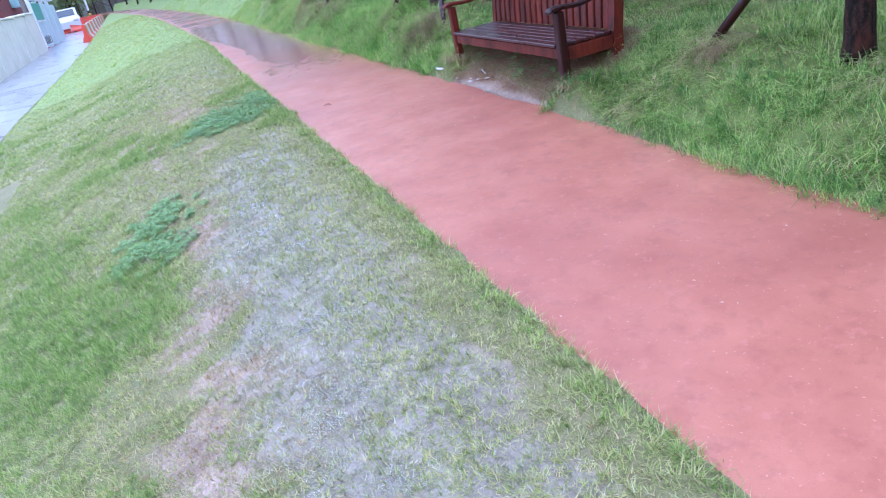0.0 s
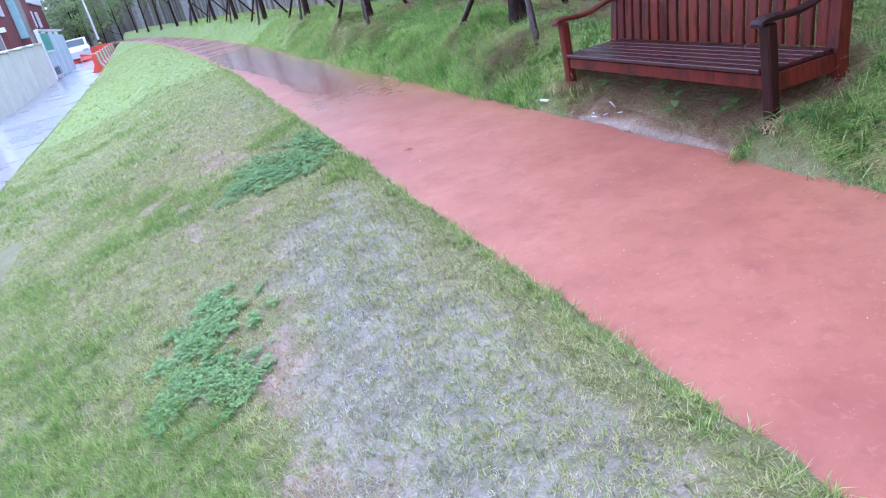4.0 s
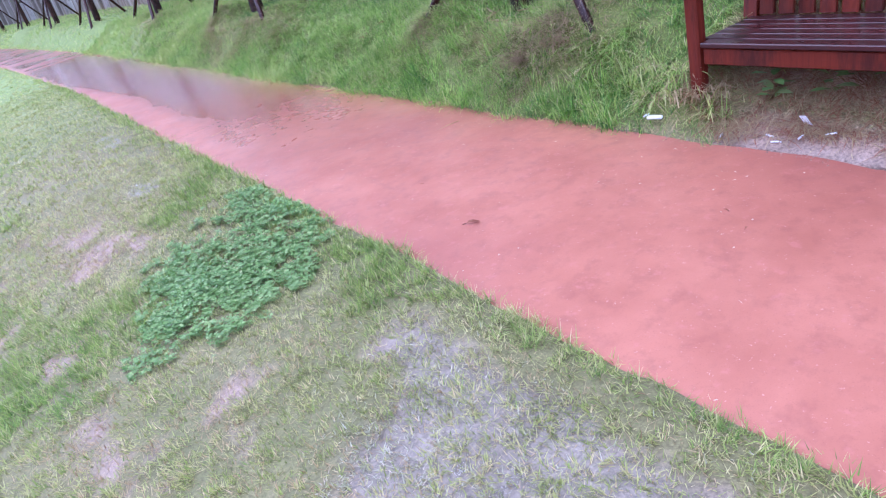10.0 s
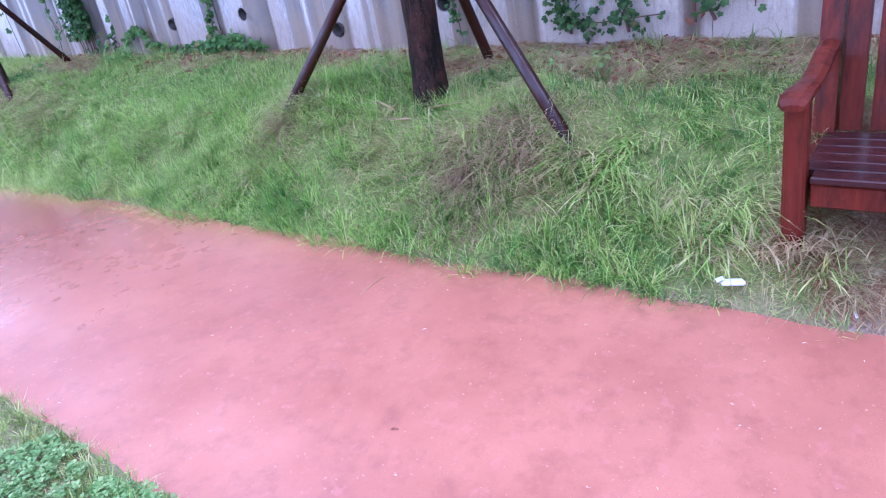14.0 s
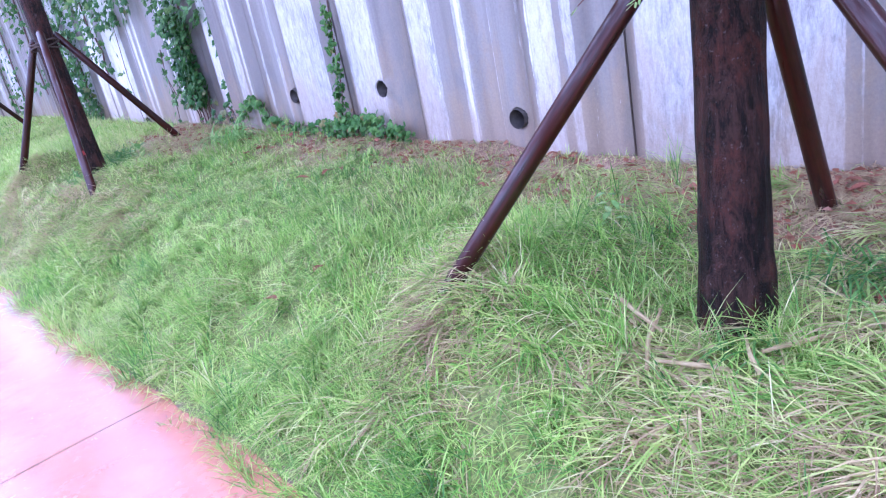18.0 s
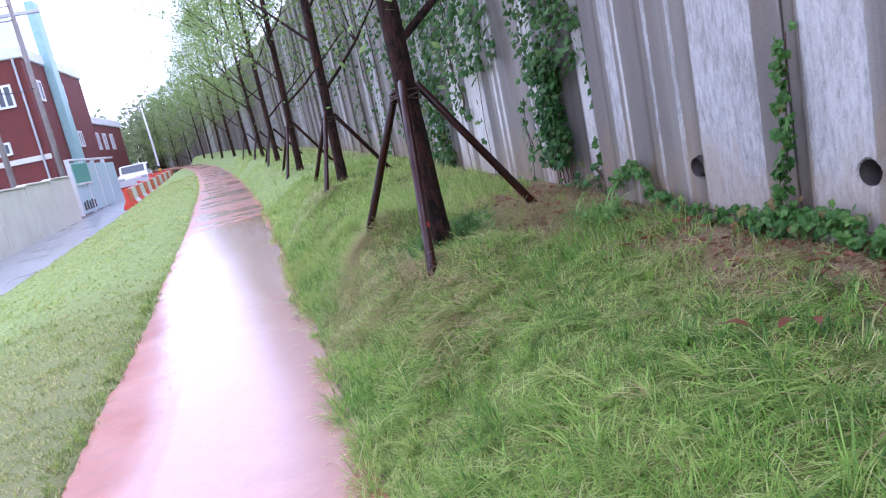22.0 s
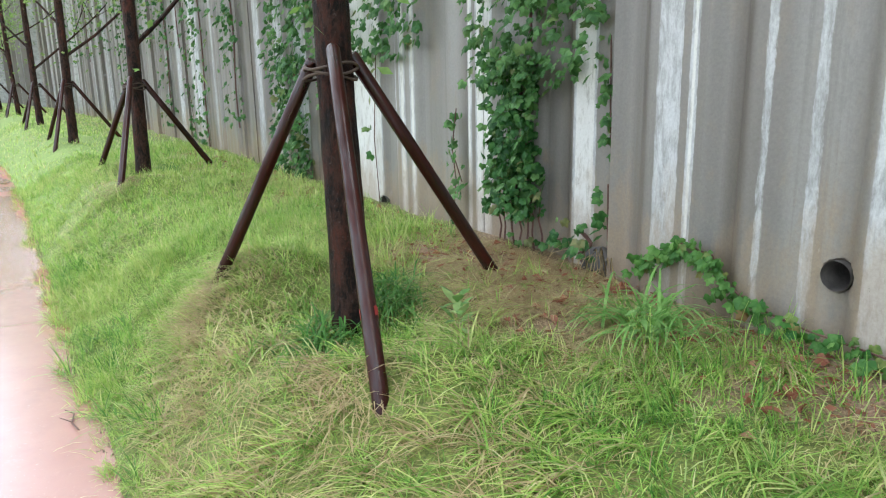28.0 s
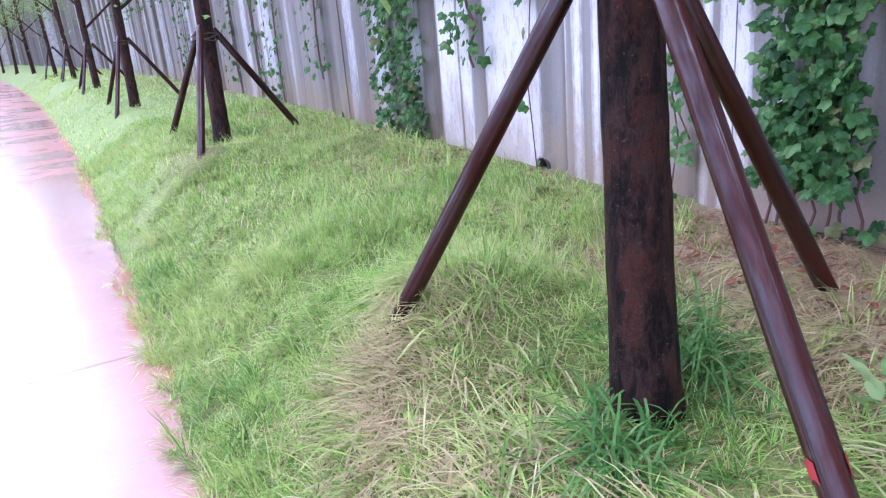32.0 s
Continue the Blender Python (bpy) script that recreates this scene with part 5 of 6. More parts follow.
for i, (x, y) in enumerate(((2.36, 4.14), (2.42, 4.06), (2.34, 6.08), (2.44, 4.30), (2.40, 5.98))):
    tuft("grass_tuft", "straw-coloured grass tuft at a bench leg", x, y, 46, 0.16, 0.005, GRASS_DRY if i % 2 == 0 else TUFT, 0.04, 90 + i, 0.8)
WEED = (3.04, 12.10)
for i, (x, y) in enumerate((WEED, (2.97, 11.98), (3.2, 7.25), (3.3, 7.05), (3.4, 11.6), (2.52, 5.5), (2.50, 5.15), (2.56, 4.85), (2.46, 5.72), (2.45, 4.98), (2.54, 4.62), (2.60, 5.32), (3.15, 8.3))):
    rnd = random.Random(60 + i)
    z = float(height(x, y))
    w = thing("weed", "small broad-leaved green weed", "plant", pose(x, y, z), group="weeds on the verge")
    vs, fs = [], []
    for k in range(10):
        m = pose(0, 0, 0.02 + 0.012 * k, 0, 0, k * 137.5) @ pose(0.01, 0, 0, 0, -rnd.uniform(*((35, 75) if (x, y) == WEED else (10, 45))), 0)
        grown = 1.5 if x < 2.6 else 1.45 if (x, y) == WEED else 0.8
        l, b = grown * rnd.uniform(0.035, 0.065), grown * rnd.uniform(0.010, 0.017)
        o = len(vs)
        for u, v in ((0, 0.1), (0.3, 0.8), (0.6, 1.0), (1.0, 0.05)):
            vs += [m @ Vector((l * u, -b * v, -0.03 * u * u)), m @ Vector((l * u, b * v, -0.03 * u * u))]
        fs += [(o, o + 1, o + 3, o + 2), (o + 2, o + 3, o + 5, o + 4), (o + 4, o + 5, o + 7, o + 6)]
    tagged(link_mesh("foliage", vs, fs, CLOVER, w, True), kind="stuff")


# drain outlet half buried at the wall foot, dead stems hanging over it
outlet = thing("drain_outlet", "half-buried dark drain outlet under dead stems", "drain", pose(3.92, 12.30, 1.04, 0, -90, 0))
vs, fs = tube([(0, 0, 0.0), (0, 0, 0.045), (0, 0, 0.0452), (0, 0, 0.004)], [0.085, 0.085, 0.070, 0.068], 20, True)
link_mesh("pipe", vs, fs, DARKHOLE, outlet, True)
rnd = random.Random(55)
for k in range(14):
    lead, off, high = rnd.uniform(-0.5, 0.5), rnd.uniform(-0.16, 0.16), rnd.uniform(0.02, 0.12)
    pts = [(-0.09, off, 0.05), (high, off + 0.10 * lead, 0.08), (high * 0.6, off + 0.25 * lead, 0.14), (-0.08, off + 0.4 * lead, 0.19)]
    vs, fs = tube(pts, [0.0022, 0.002, 0.0016, 0.001], 4)
    link_mesh("dead_stem", vs, fs, GRASS_DRY, outlet, True)

# fresh shoots on the first trunk
rnd = random.Random(17)
shoot = thing("trunk_shoots", "fresh feathery green shoots sprouting from a trunk", "shoots", pose(3.05, 7.84, float(height(3.0, 7.82)) + 0.03))
sv, sf, lv, lf = [], [], [], []
for k in range(66):
    a = rnd.uniform(0, 6.28)
    p = Vector((math.cos(a) * 0.06, math.sin(a) * 0.06, rnd.uniform(0.82, 1.15)))
    d = Vector((math.cos(a), math.sin(a), rnd.uniform(-0.3, 0.6))).normalized()
    pts = [p]
    l = rnd.uniform(0.12, 0.34)
    for i in range(5):
        d = (d + Vector((0, 0, -0.13))).normalized()
        pts.append(pts[-1] + d * l / 5)
    v2, f2 = tube(pts, [0.003, 0.003, 0.0025, 0.002, 0.002, 0.0015], 4)
    o = len(sv)
    sv += v2
    sf += [tuple(i + o for i in f) for f in f2]
    for i in range(1, 6):
        for s in (-1, 1):
            side = d.cross(Vector((0, 0, 1))).normalized() * s
            for q in range(2):
                c = pts[i] + d * 0.012 * q
                m = c + (side + d * 0.5) * rnd.uniform(0.026, 0.046) + Vector((0, 0, rnd.uniform(-0.008, 0.008)))
                h = (c + m) / 2
                o = len(lv)
                lv += [c, h + d * 0.006, m, h - d * 0.006]
                lf.append((o, o + 1, o + 2, o + 3))
tagged(link_mesh("shoot_stem", sv, sf, STEM, shoot), kind="stuff")
tagged(link_mesh("foliage", lv, lf, SPRING, shoot), kind="stuff")


# ---- clover patches in the lawn ----
def clover(x0, y0, rx, ry, turn, count, seed):
    rnd = random.Random(seed)
    vs, fs = [], []
    c, s = math.cos(turn), math.sin(turn)
    for _ in range(count):
        r, a = math.sqrt(rnd.random()), rnd.uniform(0, 6.283)
        u, v = rx * r * math.cos(a), ry * r * math.sin(a)
        x, y = x0 + u * c - v * s, y0 + u * s + v * c
        if float(grain(x, y, 6.0, 51)) * 0.5 + 0.5 * float(grain(x, y, 17.0, 52)) < 0.27 + 0.34 * r * r or x > float(left_x(y)) + 0.03:
            continue
        z = float(height(x, y)) + rnd.uniform(0.010, 0.040) * (1.2 - 0.6 * r)
        t = rnd.uniform(0, 6.283)
        tip = Vector((rnd.uniform(-0.35, 0.35), rnd.uniform(-0.35, 0.35), 0))
        for k in range(3):
            w = t + k * 2.094
            l = rnd.uniform(0.0075, 0.0125)
            d, e = Vector((math.cos(w), math.sin(w), 0)), Vector((-math.sin(w), math.cos(w), 0))
            o = len(vs)
            for pu, pv in ((0, 0), (0.7, 0.5), (1.15, 0.42), (1.0, 0), (1.15, -0.42), (0.7, -0.5)):
                p = (d * pu + e * pv) * l
                vs.append(Vector((x, y, z)) + p + Vector((0, 0, p.dot(tip) + 0.15 * l * pu)))
            fs.append(tuple(range(o, o + 6)))
    ob = link_mesh("clover_patch", vs, fs, CLOVER)
    return tagged(ob, "dense patch of green clover leaves in the lawn", "clover", kind="stuff")


clover(0.43, 7.0, 0.50, 0.72, -0.45, 9000, 1)
clover(0.08, 6.65, 0.36, 0.45, 0.0, 2600, 2)
clover(-0.42, 4.80, 0.36, 0.36, 0.4, 3600, 3)
clover(-0.48, 4.3, 0.32, 0.30, 0.0, 2000, 4)


# ---- standing water in the worn strip ----
wx, wy = np.arange(-0.35, 0.76, 0.02), np.arange(0.6, 10.7, 0.03)
WX, WY = np.meshgrid(wx, wy)
film = soaked(WX, WY) * (0.5 * grain(WX, WY, 8.0, 58) + 0.5 * grain(WX, WY, 21.0, 59)) * (1 - 0.3 * smooth(0.25, 0.5, WX))
vs = np.stack([WX.ravel(), WY.ravel(), (height(WX, WY) + 0.004).ravel()], 1).tolist()
fs = [(a, a + 1, a + len(wx) + 1, a + len(wx)) for a in (j * len(wx) + i for j, i in zip(*np.nonzero(film[:-1, :-1] > 0.64)))]
puddle = link_mesh("water", vs, fs, WATER, None, True)
puddle.visible_shadow = False
tagged(puddle, "shallow rainwater standing in worn turf", "puddle", kind="structure")

# ---- crumbs of soil and grit along the path's edges ----
rg = np.random.default_rng(4)
n = 5200
gy2 = rg.uniform(0.5, 20.0, n)
on_right = rg.uniform(0, 1, n) < 0.75
gx2 = np.where(on_right, right_x(gy2) - np.abs(rg.normal(0, 0.035, n)) + 0.02, left_x(gy2) + np.abs(rg.normal(0, 0.02, n)) - 0.02)
gz2 = level(gy2) + 0.008
vs, fs = [], []
for x, y, z, s, t in zip(gx2, gy2, gz2, rg.uniform(0.002, 0.0085, n), rg.uniform(0, 6.28, n)):
    k = len(vs)
    c_, s_ = math.cos(t) * s, math.sin(t) * s
    vs += [(x + c_, y + s_, z), (x - s_, y + c_, z), (x - c_, y - s_, z), (x + s_, y - c_, z), (x + c_ * 0.2, y + s_ * 0.3, z + s * 0.9)]
    fs += [(k, k + 1, k + 4), (k + 1, k + 2, k + 4), (k + 2, k + 3, k + 4), (k + 3, k, k + 4)]
tagged(link_mesh("edge_grit", vs, fs, plain("soil_crumbs", (0.12, 0.07, 0.05), (0.36, 0.26, 0.20), 30, 200, 0.8)), "crumbs of soil and grit along the path edge", "grit", kind="stuff")

# ---- litter and small things ----
z = float(height(2.23, 6.17))
pack = thing("cigarette_pack", "crumpled white cigarette packet in the grass", "litter", pose(2.23, 6.17, z + 0.035, 6, -5, 120))
part("carton", box(bmesh.new(), (-0.036, -0.015, -0.008), (0.036, 0.015, 0.008), 0.005), PAPER, pack)
part("flap", box(bmesh.new(), (-0.012, -0.014, 0.008), (0.012, 0.014, 0.011), 0.001, pose(0.034, 0, 0.002, 0, 25, 0)), plain("blue_print", (0.50, 0.55, 0.68), (0.62, 0.66, 0.76), 30), pack)
card = thing("paper_card", "small white card scrap standing in the dirt", "litter", pose(2.39, 5.54, float(height(2.39, 5.54)) + 0.022, 60, 10, 80))
part("sheet", box(bmesh.new(), (-0.016, -0.028, -0.001), (0.016, 0.028, 0.001)), PAPER, card)
for x, y, a in ((2.26, 5.84, 20), (2.30, 5.64, 70), (2.28, 5.60, 110), (2.32, 5.52, 5), (2.36, 5.42, 140)):
    b = thing("cigarette_butt", "white cigarette butt on the path edge", "litter", pose(x, y, max(float(height(x, y)), float(level(y)) + 0.006) + 0.006, 0, 0, a), group="cigarette butts")
    vs, fs = tube([(-0.02, 0, 0), (0.006, 0, 0)], [0.004, 0.004], 8)
    link_mesh("paper", vs, fs, PAPER, b, True)
    vs, fs = tube([(0.0062, 0, 0), (0.022, 0, 0)], [0.0041, 0.0041], 8)
    link_mesh("filter", vs, fs, PAPER, b, True)


def dead_leaf(x, y, z, turn, s, label):
    t = thing("dead_leaf", label, "leaf", pose(x, y, z, 0, 0, turn), group="fallen leaves")
    vs, fs = [], []
    for u, w in ((0, 0.05), (0.25, 0.8), (0.5, 1.0), (0.78, 0.7), (1.0, 0.05)):
        for k in (-1, 0, 1):
            vs.append((u * s, k * w * s * 0.19, 0.006 + 0.10 * s * abs(k) * w + 0.05 * s * math.sin(u * 5)))
    for i in range(4):
        for k in range(2):
            a = i * 3 + k
            fs.append((a, a + 1, a + 4, a + 3))
    link_mesh("blade", vs, fs, FALLEN, t, True)
    vs, fs = tube([(0, 0, 0.006), (-0.25 * s, 0.02 * s, 0.004)], [0.0016, 0.001], 5)
    link_mesh("stalk", vs, fs, STEM, t)


ptop = lambda x, y: float(level(y)) + 0.016
dead_leaf(1.11, 6.20, ptop(1.13, 6.19), -38, 0.06, "dark dead leaf lying on the wet red path")
dead_leaf(1.26, 6.74, ptop(1.26, 6.74), 120, 0.018, "tiny dark leaf fragment on the wet path")
for x, y, a in ((1.62, 5.30, 10), (1.70, 5.42, 80), (1.5, 8.2, 45), (1.85, 10.9, 200), (1.75, 12.2, 60)):
    dead_leaf(x, y, ptop(x, y), a, 0.022, "tiny dark leaf fragment on the wet path")
for x, y, a, l in ((1.60, 5.27, 60, 0.07), (1.08, 9.19, 15, 0.22), (1.85, 7.35, 5, 0.16), (1.9, 10.5, 70, 0.10)):
    t = thing("twig", "thin pale straw twig on the wet path", "twig", pose(x, y, ptop(x, y), 0, 0, a), group="twigs on the path")
    vs, fs = tube([(-l / 2, 0, 0), (0, 0.012 * l, 0.002), (l / 2, -0.05 * l, 0)], [0.0022, 0.0025, 0.0015], 5)
    link_mesh("stalk", vs, fs, GRASS_DRY, t)
t = thing("twig", "dark forked twig lying at the path edge", "twig", pose(1.86, 13.03, ptop(1.86, 13.03) + 0.004, 0, 0, 95))
vs, fs = tube([(-0.10, 0, 0), (-0.03, 0.012, 0.004), (0.05, -0.008, 0.006), (0.12, 0.015, 0.002)], [0.003, 0.0035, 0.003, 0.0015], 5)
link_mesh("stalk", vs, fs, STEM, t)
vs, fs = tube([(-0.02, 0.012, 0.004), (0.02, 0.035, 0.008), (0.05, 0.045, 0.004)], [0.0022, 0.002, 0.001], 5)
link_mesh("side_stalk", vs, fs, STEM, t)
rnd = random.Random(8)
for k in range(60):
    y = rnd.uniform(6.2, 14.0)
    x = 3.72 - abs(rnd.gauss(0, 0.22))
    dead_leaf(x, y, float(height(x, y)) + 0.025, rnd.uniform(0, 360), rnd.uniform(0.035, 0.075), "brown-red dead leaf on the grass by the wall")

for x, y, a in ((2.58, 9.20, 20), (2.46, 9.29, 100), (3.18, 9.81, 60), (3.18, 9.91, 200), (3.05, 10.04, 310)):
    dead_leaf(x, y, float(height(x, y)) + 0.07, a, 0.075, "brown-red dead leaf on the grass")
for x, y, a, l in ((2.74, 7.92, 25, 0.24), (2.80, 8.0, 70, 0.20), (2.70, 7.80, 120, 0.16), (2.86, 7.62, 160, 0.22), (2.78, 7.70, 40, 0.14)):
    t = thing("stick", "pale broken stick lying by a tree trunk", "stick", pose(x, y, float(height(x, y)) + 0.035, 0, -8, a), group="broken sticks")
    vs, fs = tube([(-l / 2, 0, 0), (-0.1 * l, 0.03 * l, 0.006), (l / 2, -0.04 * l, 0)], [0.005, 0.006, 0.004], 6)
    link_mesh("stalk", vs, fs, GRASS_DRY, t)

rl = np.random.default_rng(12)
lx2, ly2 = rl.uniform(2.7, 3.86, 17000), rl.uniform(5.2, 19.0, 17000)
ok = (rl.uniform(0, 1, 17000) < litter_at(lx2, ly2) * (0.25 + 0.75 * smooth(0.35, 0.75, grain(lx2, ly2, 6.0, 71)))) & (lx2 < WALL_X(ly2) - 0.01)
lx2, ly2 = lx2[ok], ly2[ok]
lz2 = height(lx2, ly2)
vs, fs = [], []
for x, y, z, s, a in zip(lx2, ly2, lz2, rl.uniform(0.018, 0.055, len(lx2)), rl.uniform(0, 6.283, len(lx2))):
    k = len(vs)
    c_, s_ = math.cos(a) * s, math.sin(a) * s
    u1, u2, u3 = 0.3 + 0.2 * math.sin(a * 7), 0.25 * math.sin(a * 13), 0.3 * math.sin(a * 5)
    z = z + 0.012 + 0.012 * math.sin(a * 23)
    vs += [(x - c_ * 0.5, y - s_ * 0.5, z), (x - s_ * 0.24, y + c_ * 0.24, z + s * 0.3 * u1), (x + c_ * 0.5, y + s_ * 0.5, z + s * u2), (x + s_ * 0.24, y - c_ * 0.24, z + s * u3)]
    fs += [(k, k + 1, k + 2), (k, k + 2, k + 3)]
tagged(link_mesh("leaf_litter", vs, fs, FALLEN), "red-brown fallen leaves lying along the wall foot", "leaf litter", kind="stuff")

# small pale flecks added on the path to imitate raindrop glints
rc = np.random.default_rng(31)
n = 150
cy2 = rc.uniform(1.5, 8.0, n)
cx2 = left_x(cy2) + 0.05 + (right_x(cy2) - left_x(cy2) - 0.1) * rc.uniform(0, 1, n)
vs, fs = [], []
for x, y, l, a in zip(cx2, cy2, rc.uniform(0.003, 0.009, n), rc.uniform(0, 6.283, n)):
    u = 2 * (x - float(left_x(y))) / float(right_x(y) - left_x(y)) - 1
    z = float(level(y)) + 0.0135 + 0.012 * (1 - u * u)
    k = len(vs)
    c_, s_ = math.cos(a), math.sin(a)
    vs += [(x - c_ * l, y - s_ * l, z), (x - s_ * 0.0011, y + c_ * 0.0011, z + 0.002), (x + c_ * l, y + s_ * l, z), (x + s_ * 0.0011, y - c_ * 0.0011, z)]
    fs += [(k, k + 1, k + 2), (k, k + 2, k + 3)]
tagged(link_mesh("grass_clippings", vs, fs, plain("pale_fleck", (0.62, 0.50, 0.36), (0.74, 0.66, 0.54), 30, 200, 0.7)), "pale flecks strewn on the wet path in place of raindrop glints", "clippings", kind="stuff")

# ---- grass ----
rng = np.random.default_rng(7)


def scatter(x0, x1, y0, y1, count, keep):
    x, y = rng.uniform(x0, x1, count), rng.uniform(y0, y1, count)
    ok = rng.uniform(0, 1, count) < keep(x, y)
    return x[ok], y[ok]


def blades(name, x, y, tall, wide, lean, material, label, rings=2, comb=0.0, lift=0.0, flat=0.25, turn=None):
    """Many bent blades in one mesh. rings: cross-sections below the tip. comb: how far neighbours lean one way."""
    n = len(x)
    z = height(x, y) - 0.004 + lift
    a = rng.uniform(0, 2 * np.pi, n)
    sway = 2 * np.pi * (grain(x, y, 2.7, 61) * 1.4 + 0.9 * grain(x, y, 7.0, 62))
    a = np.where(rng.uniform(0, 1, n) < comb, sway + rng.normal(0, 0.5, n), a)
    if turn is not None:
        a = turn + rng.normal(0, 0.55, n)
    h = tall * rng.uniform(0.5, 1.3, n)
    w = wide * rng.uniform(0.7, 1.3, n)
    bend = lean * rng.uniform(0.25 if flat < 0.6 else 0.8, 1.35 if flat < 0.6 else 1.15, n)
    px, py = -np.sin(a), np.cos(a)
    m_ = rings * 2 + 1
    v = np.empty((n, m_, 3), np.float32)
    cx, cy, cz = x.copy(), y.copy(), z.copy()
    for r in range(rings + 1):
        if r:
            u = r / rings
            ang = np.clip(np.pi / 2 - bend * (flat + 0.75 * u), -0.35, 1.6)
            cx, cy, cz = cx + np.cos(a) * np.cos(ang) * h / rings, cy + np.sin(a) * np.cos(ang) * h / rings, cz + np.sin(ang) * h / rings
        if r == rings:
            v[:, m_ - 1] = np.stack([cx, cy, cz], 1)
        else:
            k = w * 0.5 * (1 - 0.35 * r / rings)
            v[:, 2 * r] = np.stack([cx - px * k, cy - py * k, cz], 1)
            v[:, 2 * r + 1] = np.stack([cx + px * k, cy + py * k, cz], 1)
    base = (np.arange(n) * m_)[:, None]
    cols, starts, at = [], [], 0
    for r in range(rings - 1):
        cols.append(np.array([[2 * r, 2 * r + 1, 2 * r + 3, 2 * r + 2]]))
        starts.append(at)
        at += 4
    cols.append(np.array([[2 * rings - 2, 2 * rings - 1, 2 * rings]]))
    starts.append(at)
    at += 3
    loops = np.concatenate([base + c for c in cols], 1).astype(np.int32).ravel()
    m = bpy.data.meshes.new(name)
    m.vertices.add(n * m_)
    m.vertices.foreach_set("co", v.ravel())
    m.loops.add(n * at)
    m.loops.foreach_set("vertex_index", loops)
    m.polygons.add(n * rings)
    m.polygons.foreach_set("loop_start", ((np.arange(n) * at)[:, None] + np.array([starts])).astype(np.int32).ravel())
    m.polygons.foreach_set("use_smooth", np.ones(n * rings, bool))
    m.update(calc_edges=True)
    m.materials.append(material)
    return tagged(new(name, m), label, "grass", kind="stuff")


def tufted(x0, x1, y0, y1, count, per, wide, keep):
    """Blades in tufts: places, the way each leans, and its tuft's vigour."""
    cx, cy = scatter(x0, x1, y0, y1, count, keep)
    k = rng.poisson(per, len(cx))
    i = np.repeat(np.arange(len(cx)), k)
    a, r = rng.uniform(0, 2 * np.pi, len(i)), np.abs(rng.normal(0, wide, len(i)))
    vigour = rng.uniform(0.5, 1.3, len(cx))[i]
    lean_way0 = rng.uniform(0, 2 * np.pi, len(cx))
    lean_way = np.where(rng.uniform(0, 1, len(cx)) < 0.55, np.pi + rng.normal(0, 0.8, len(cx)), lean_way0)[i]
    turn = np.where(rng.uniform(0, 1, len(i)) < 0.3, a, lean_way)
    return cx[i] + np.cos(a) * r, cy[i] + np.sin(a) * r, turn, vigour


def lawn_keep(x, y):
    d = left_x(y) - x
    thin = (1 - soaked(x, y) * (0.80 - 0.35 * smooth(0.15, 0.55, x))) * (1 - 0.6 * thatchy(x, y))
    return (d > -0.04 + 0.06 * (grain(y, x * 0, 6, 31) - 0.5)) * (x > ROAD_EDGE - 0.04) * thin * (0.45 + 0.75 * smooth(0.3, 0.62, grain(x, y, 24.0, 68)))


FEET = [(2.66, 8.53), (2.67, 6.97), (2.52, 7.25), (3.49, 7.80), (2.475, 13.09), (2.59, 11.80), (3.49, 12.51), (2.34, 12.75), (2.30, 12.2), (3.2, 12.35), (3.45, 12.1), (3.2, 7.2), (2.50, 17.9), (2.52, 16.6), (2.4, 4.2), (2.4, 6.05), (2.98, 3.42), (2.9, 1.6), (2.45, 12.5), (2.55, 7.8), (2.62, 11.3)]


def straw(x, y):
    """Where dead grass lies: round the feet of the poles and in a few drifts."""
    s = 0.30 * smooth(0.60, 0.85, grain(x, y, 2.2, 35)) + 0.5 * smooth(0.40, 0.70, grain(x, y, 2.6, 74)) * (1 - smooth(3.6, 4.4, y)) + 0.55 * smooth(-1.0, -0.5, x - WALL_X(y)) * smooth(0.3, 0.7, grain(x, y, 3.0, 36))
    for fx, fy in FEET:
        s = s + 1.1 * np.exp(-(((x - fx) / 0.28) ** 2 + ((y - fy) / 0.34) ** 2)) * (0.5 + 0.8 * grain(x, y, 6.0, 40))
    under = smooth(2.42, 2.55, x) * (1 - smooth(3.0, 3.2, x)) * smooth(4.1, 4.3, y) * (1 - smooth(5.9, 6.1, y))
    return np.clip(s + under, 0, 1)


def matted(x, y):
    """Straw lying thick between the trees and the wall: 0 to 1."""
    off = 0.25 * (grain(x, y, 3.0, 86) - 0.5)
    second = smooth(0.0, 0.35, x - 2.98 - off) * smooth(11.3, 11.9, y) * (1 - smooth(13.0, 13.5, y))
    first = 0.85 * smooth(0.0, 0.35, x - 3.22 - off) * smooth(5.4, 6.0, y) * (1 - smooth(8.1, 8.8, y))
    between = 0.55 * smooth(0.0, 0.35, x - 3.28 - off) * smooth(8.1, 8.8, y) * (1 - smooth(11.3, 11.9, y)) * smooth(0.2, 0.6, grain(x, y, 2.4, 89))
    return np.maximum(np.maximum(first, between), second)


def verge_keep(x, y):
    e = x - right_x(y)
    bay = np.clip(bench_bay(x, y) * 1.3, 0, 1)
    seat = (x > 2.36) * (x < 3.02) * (y > 4.1) * (y < 6.14)
    return (e > -0.05 + 0.10 * (grain(y, x * 0, 4, 32) - 0.5)) * (x < WALL_X(y)) * (1 - bay) * (1 - 0.93 * seat) * (1 - 0.62 * straw(x, y)) * (1 - 0.66 * litter_at(x, y)) * (1 - 0.72 * matted(x, y))


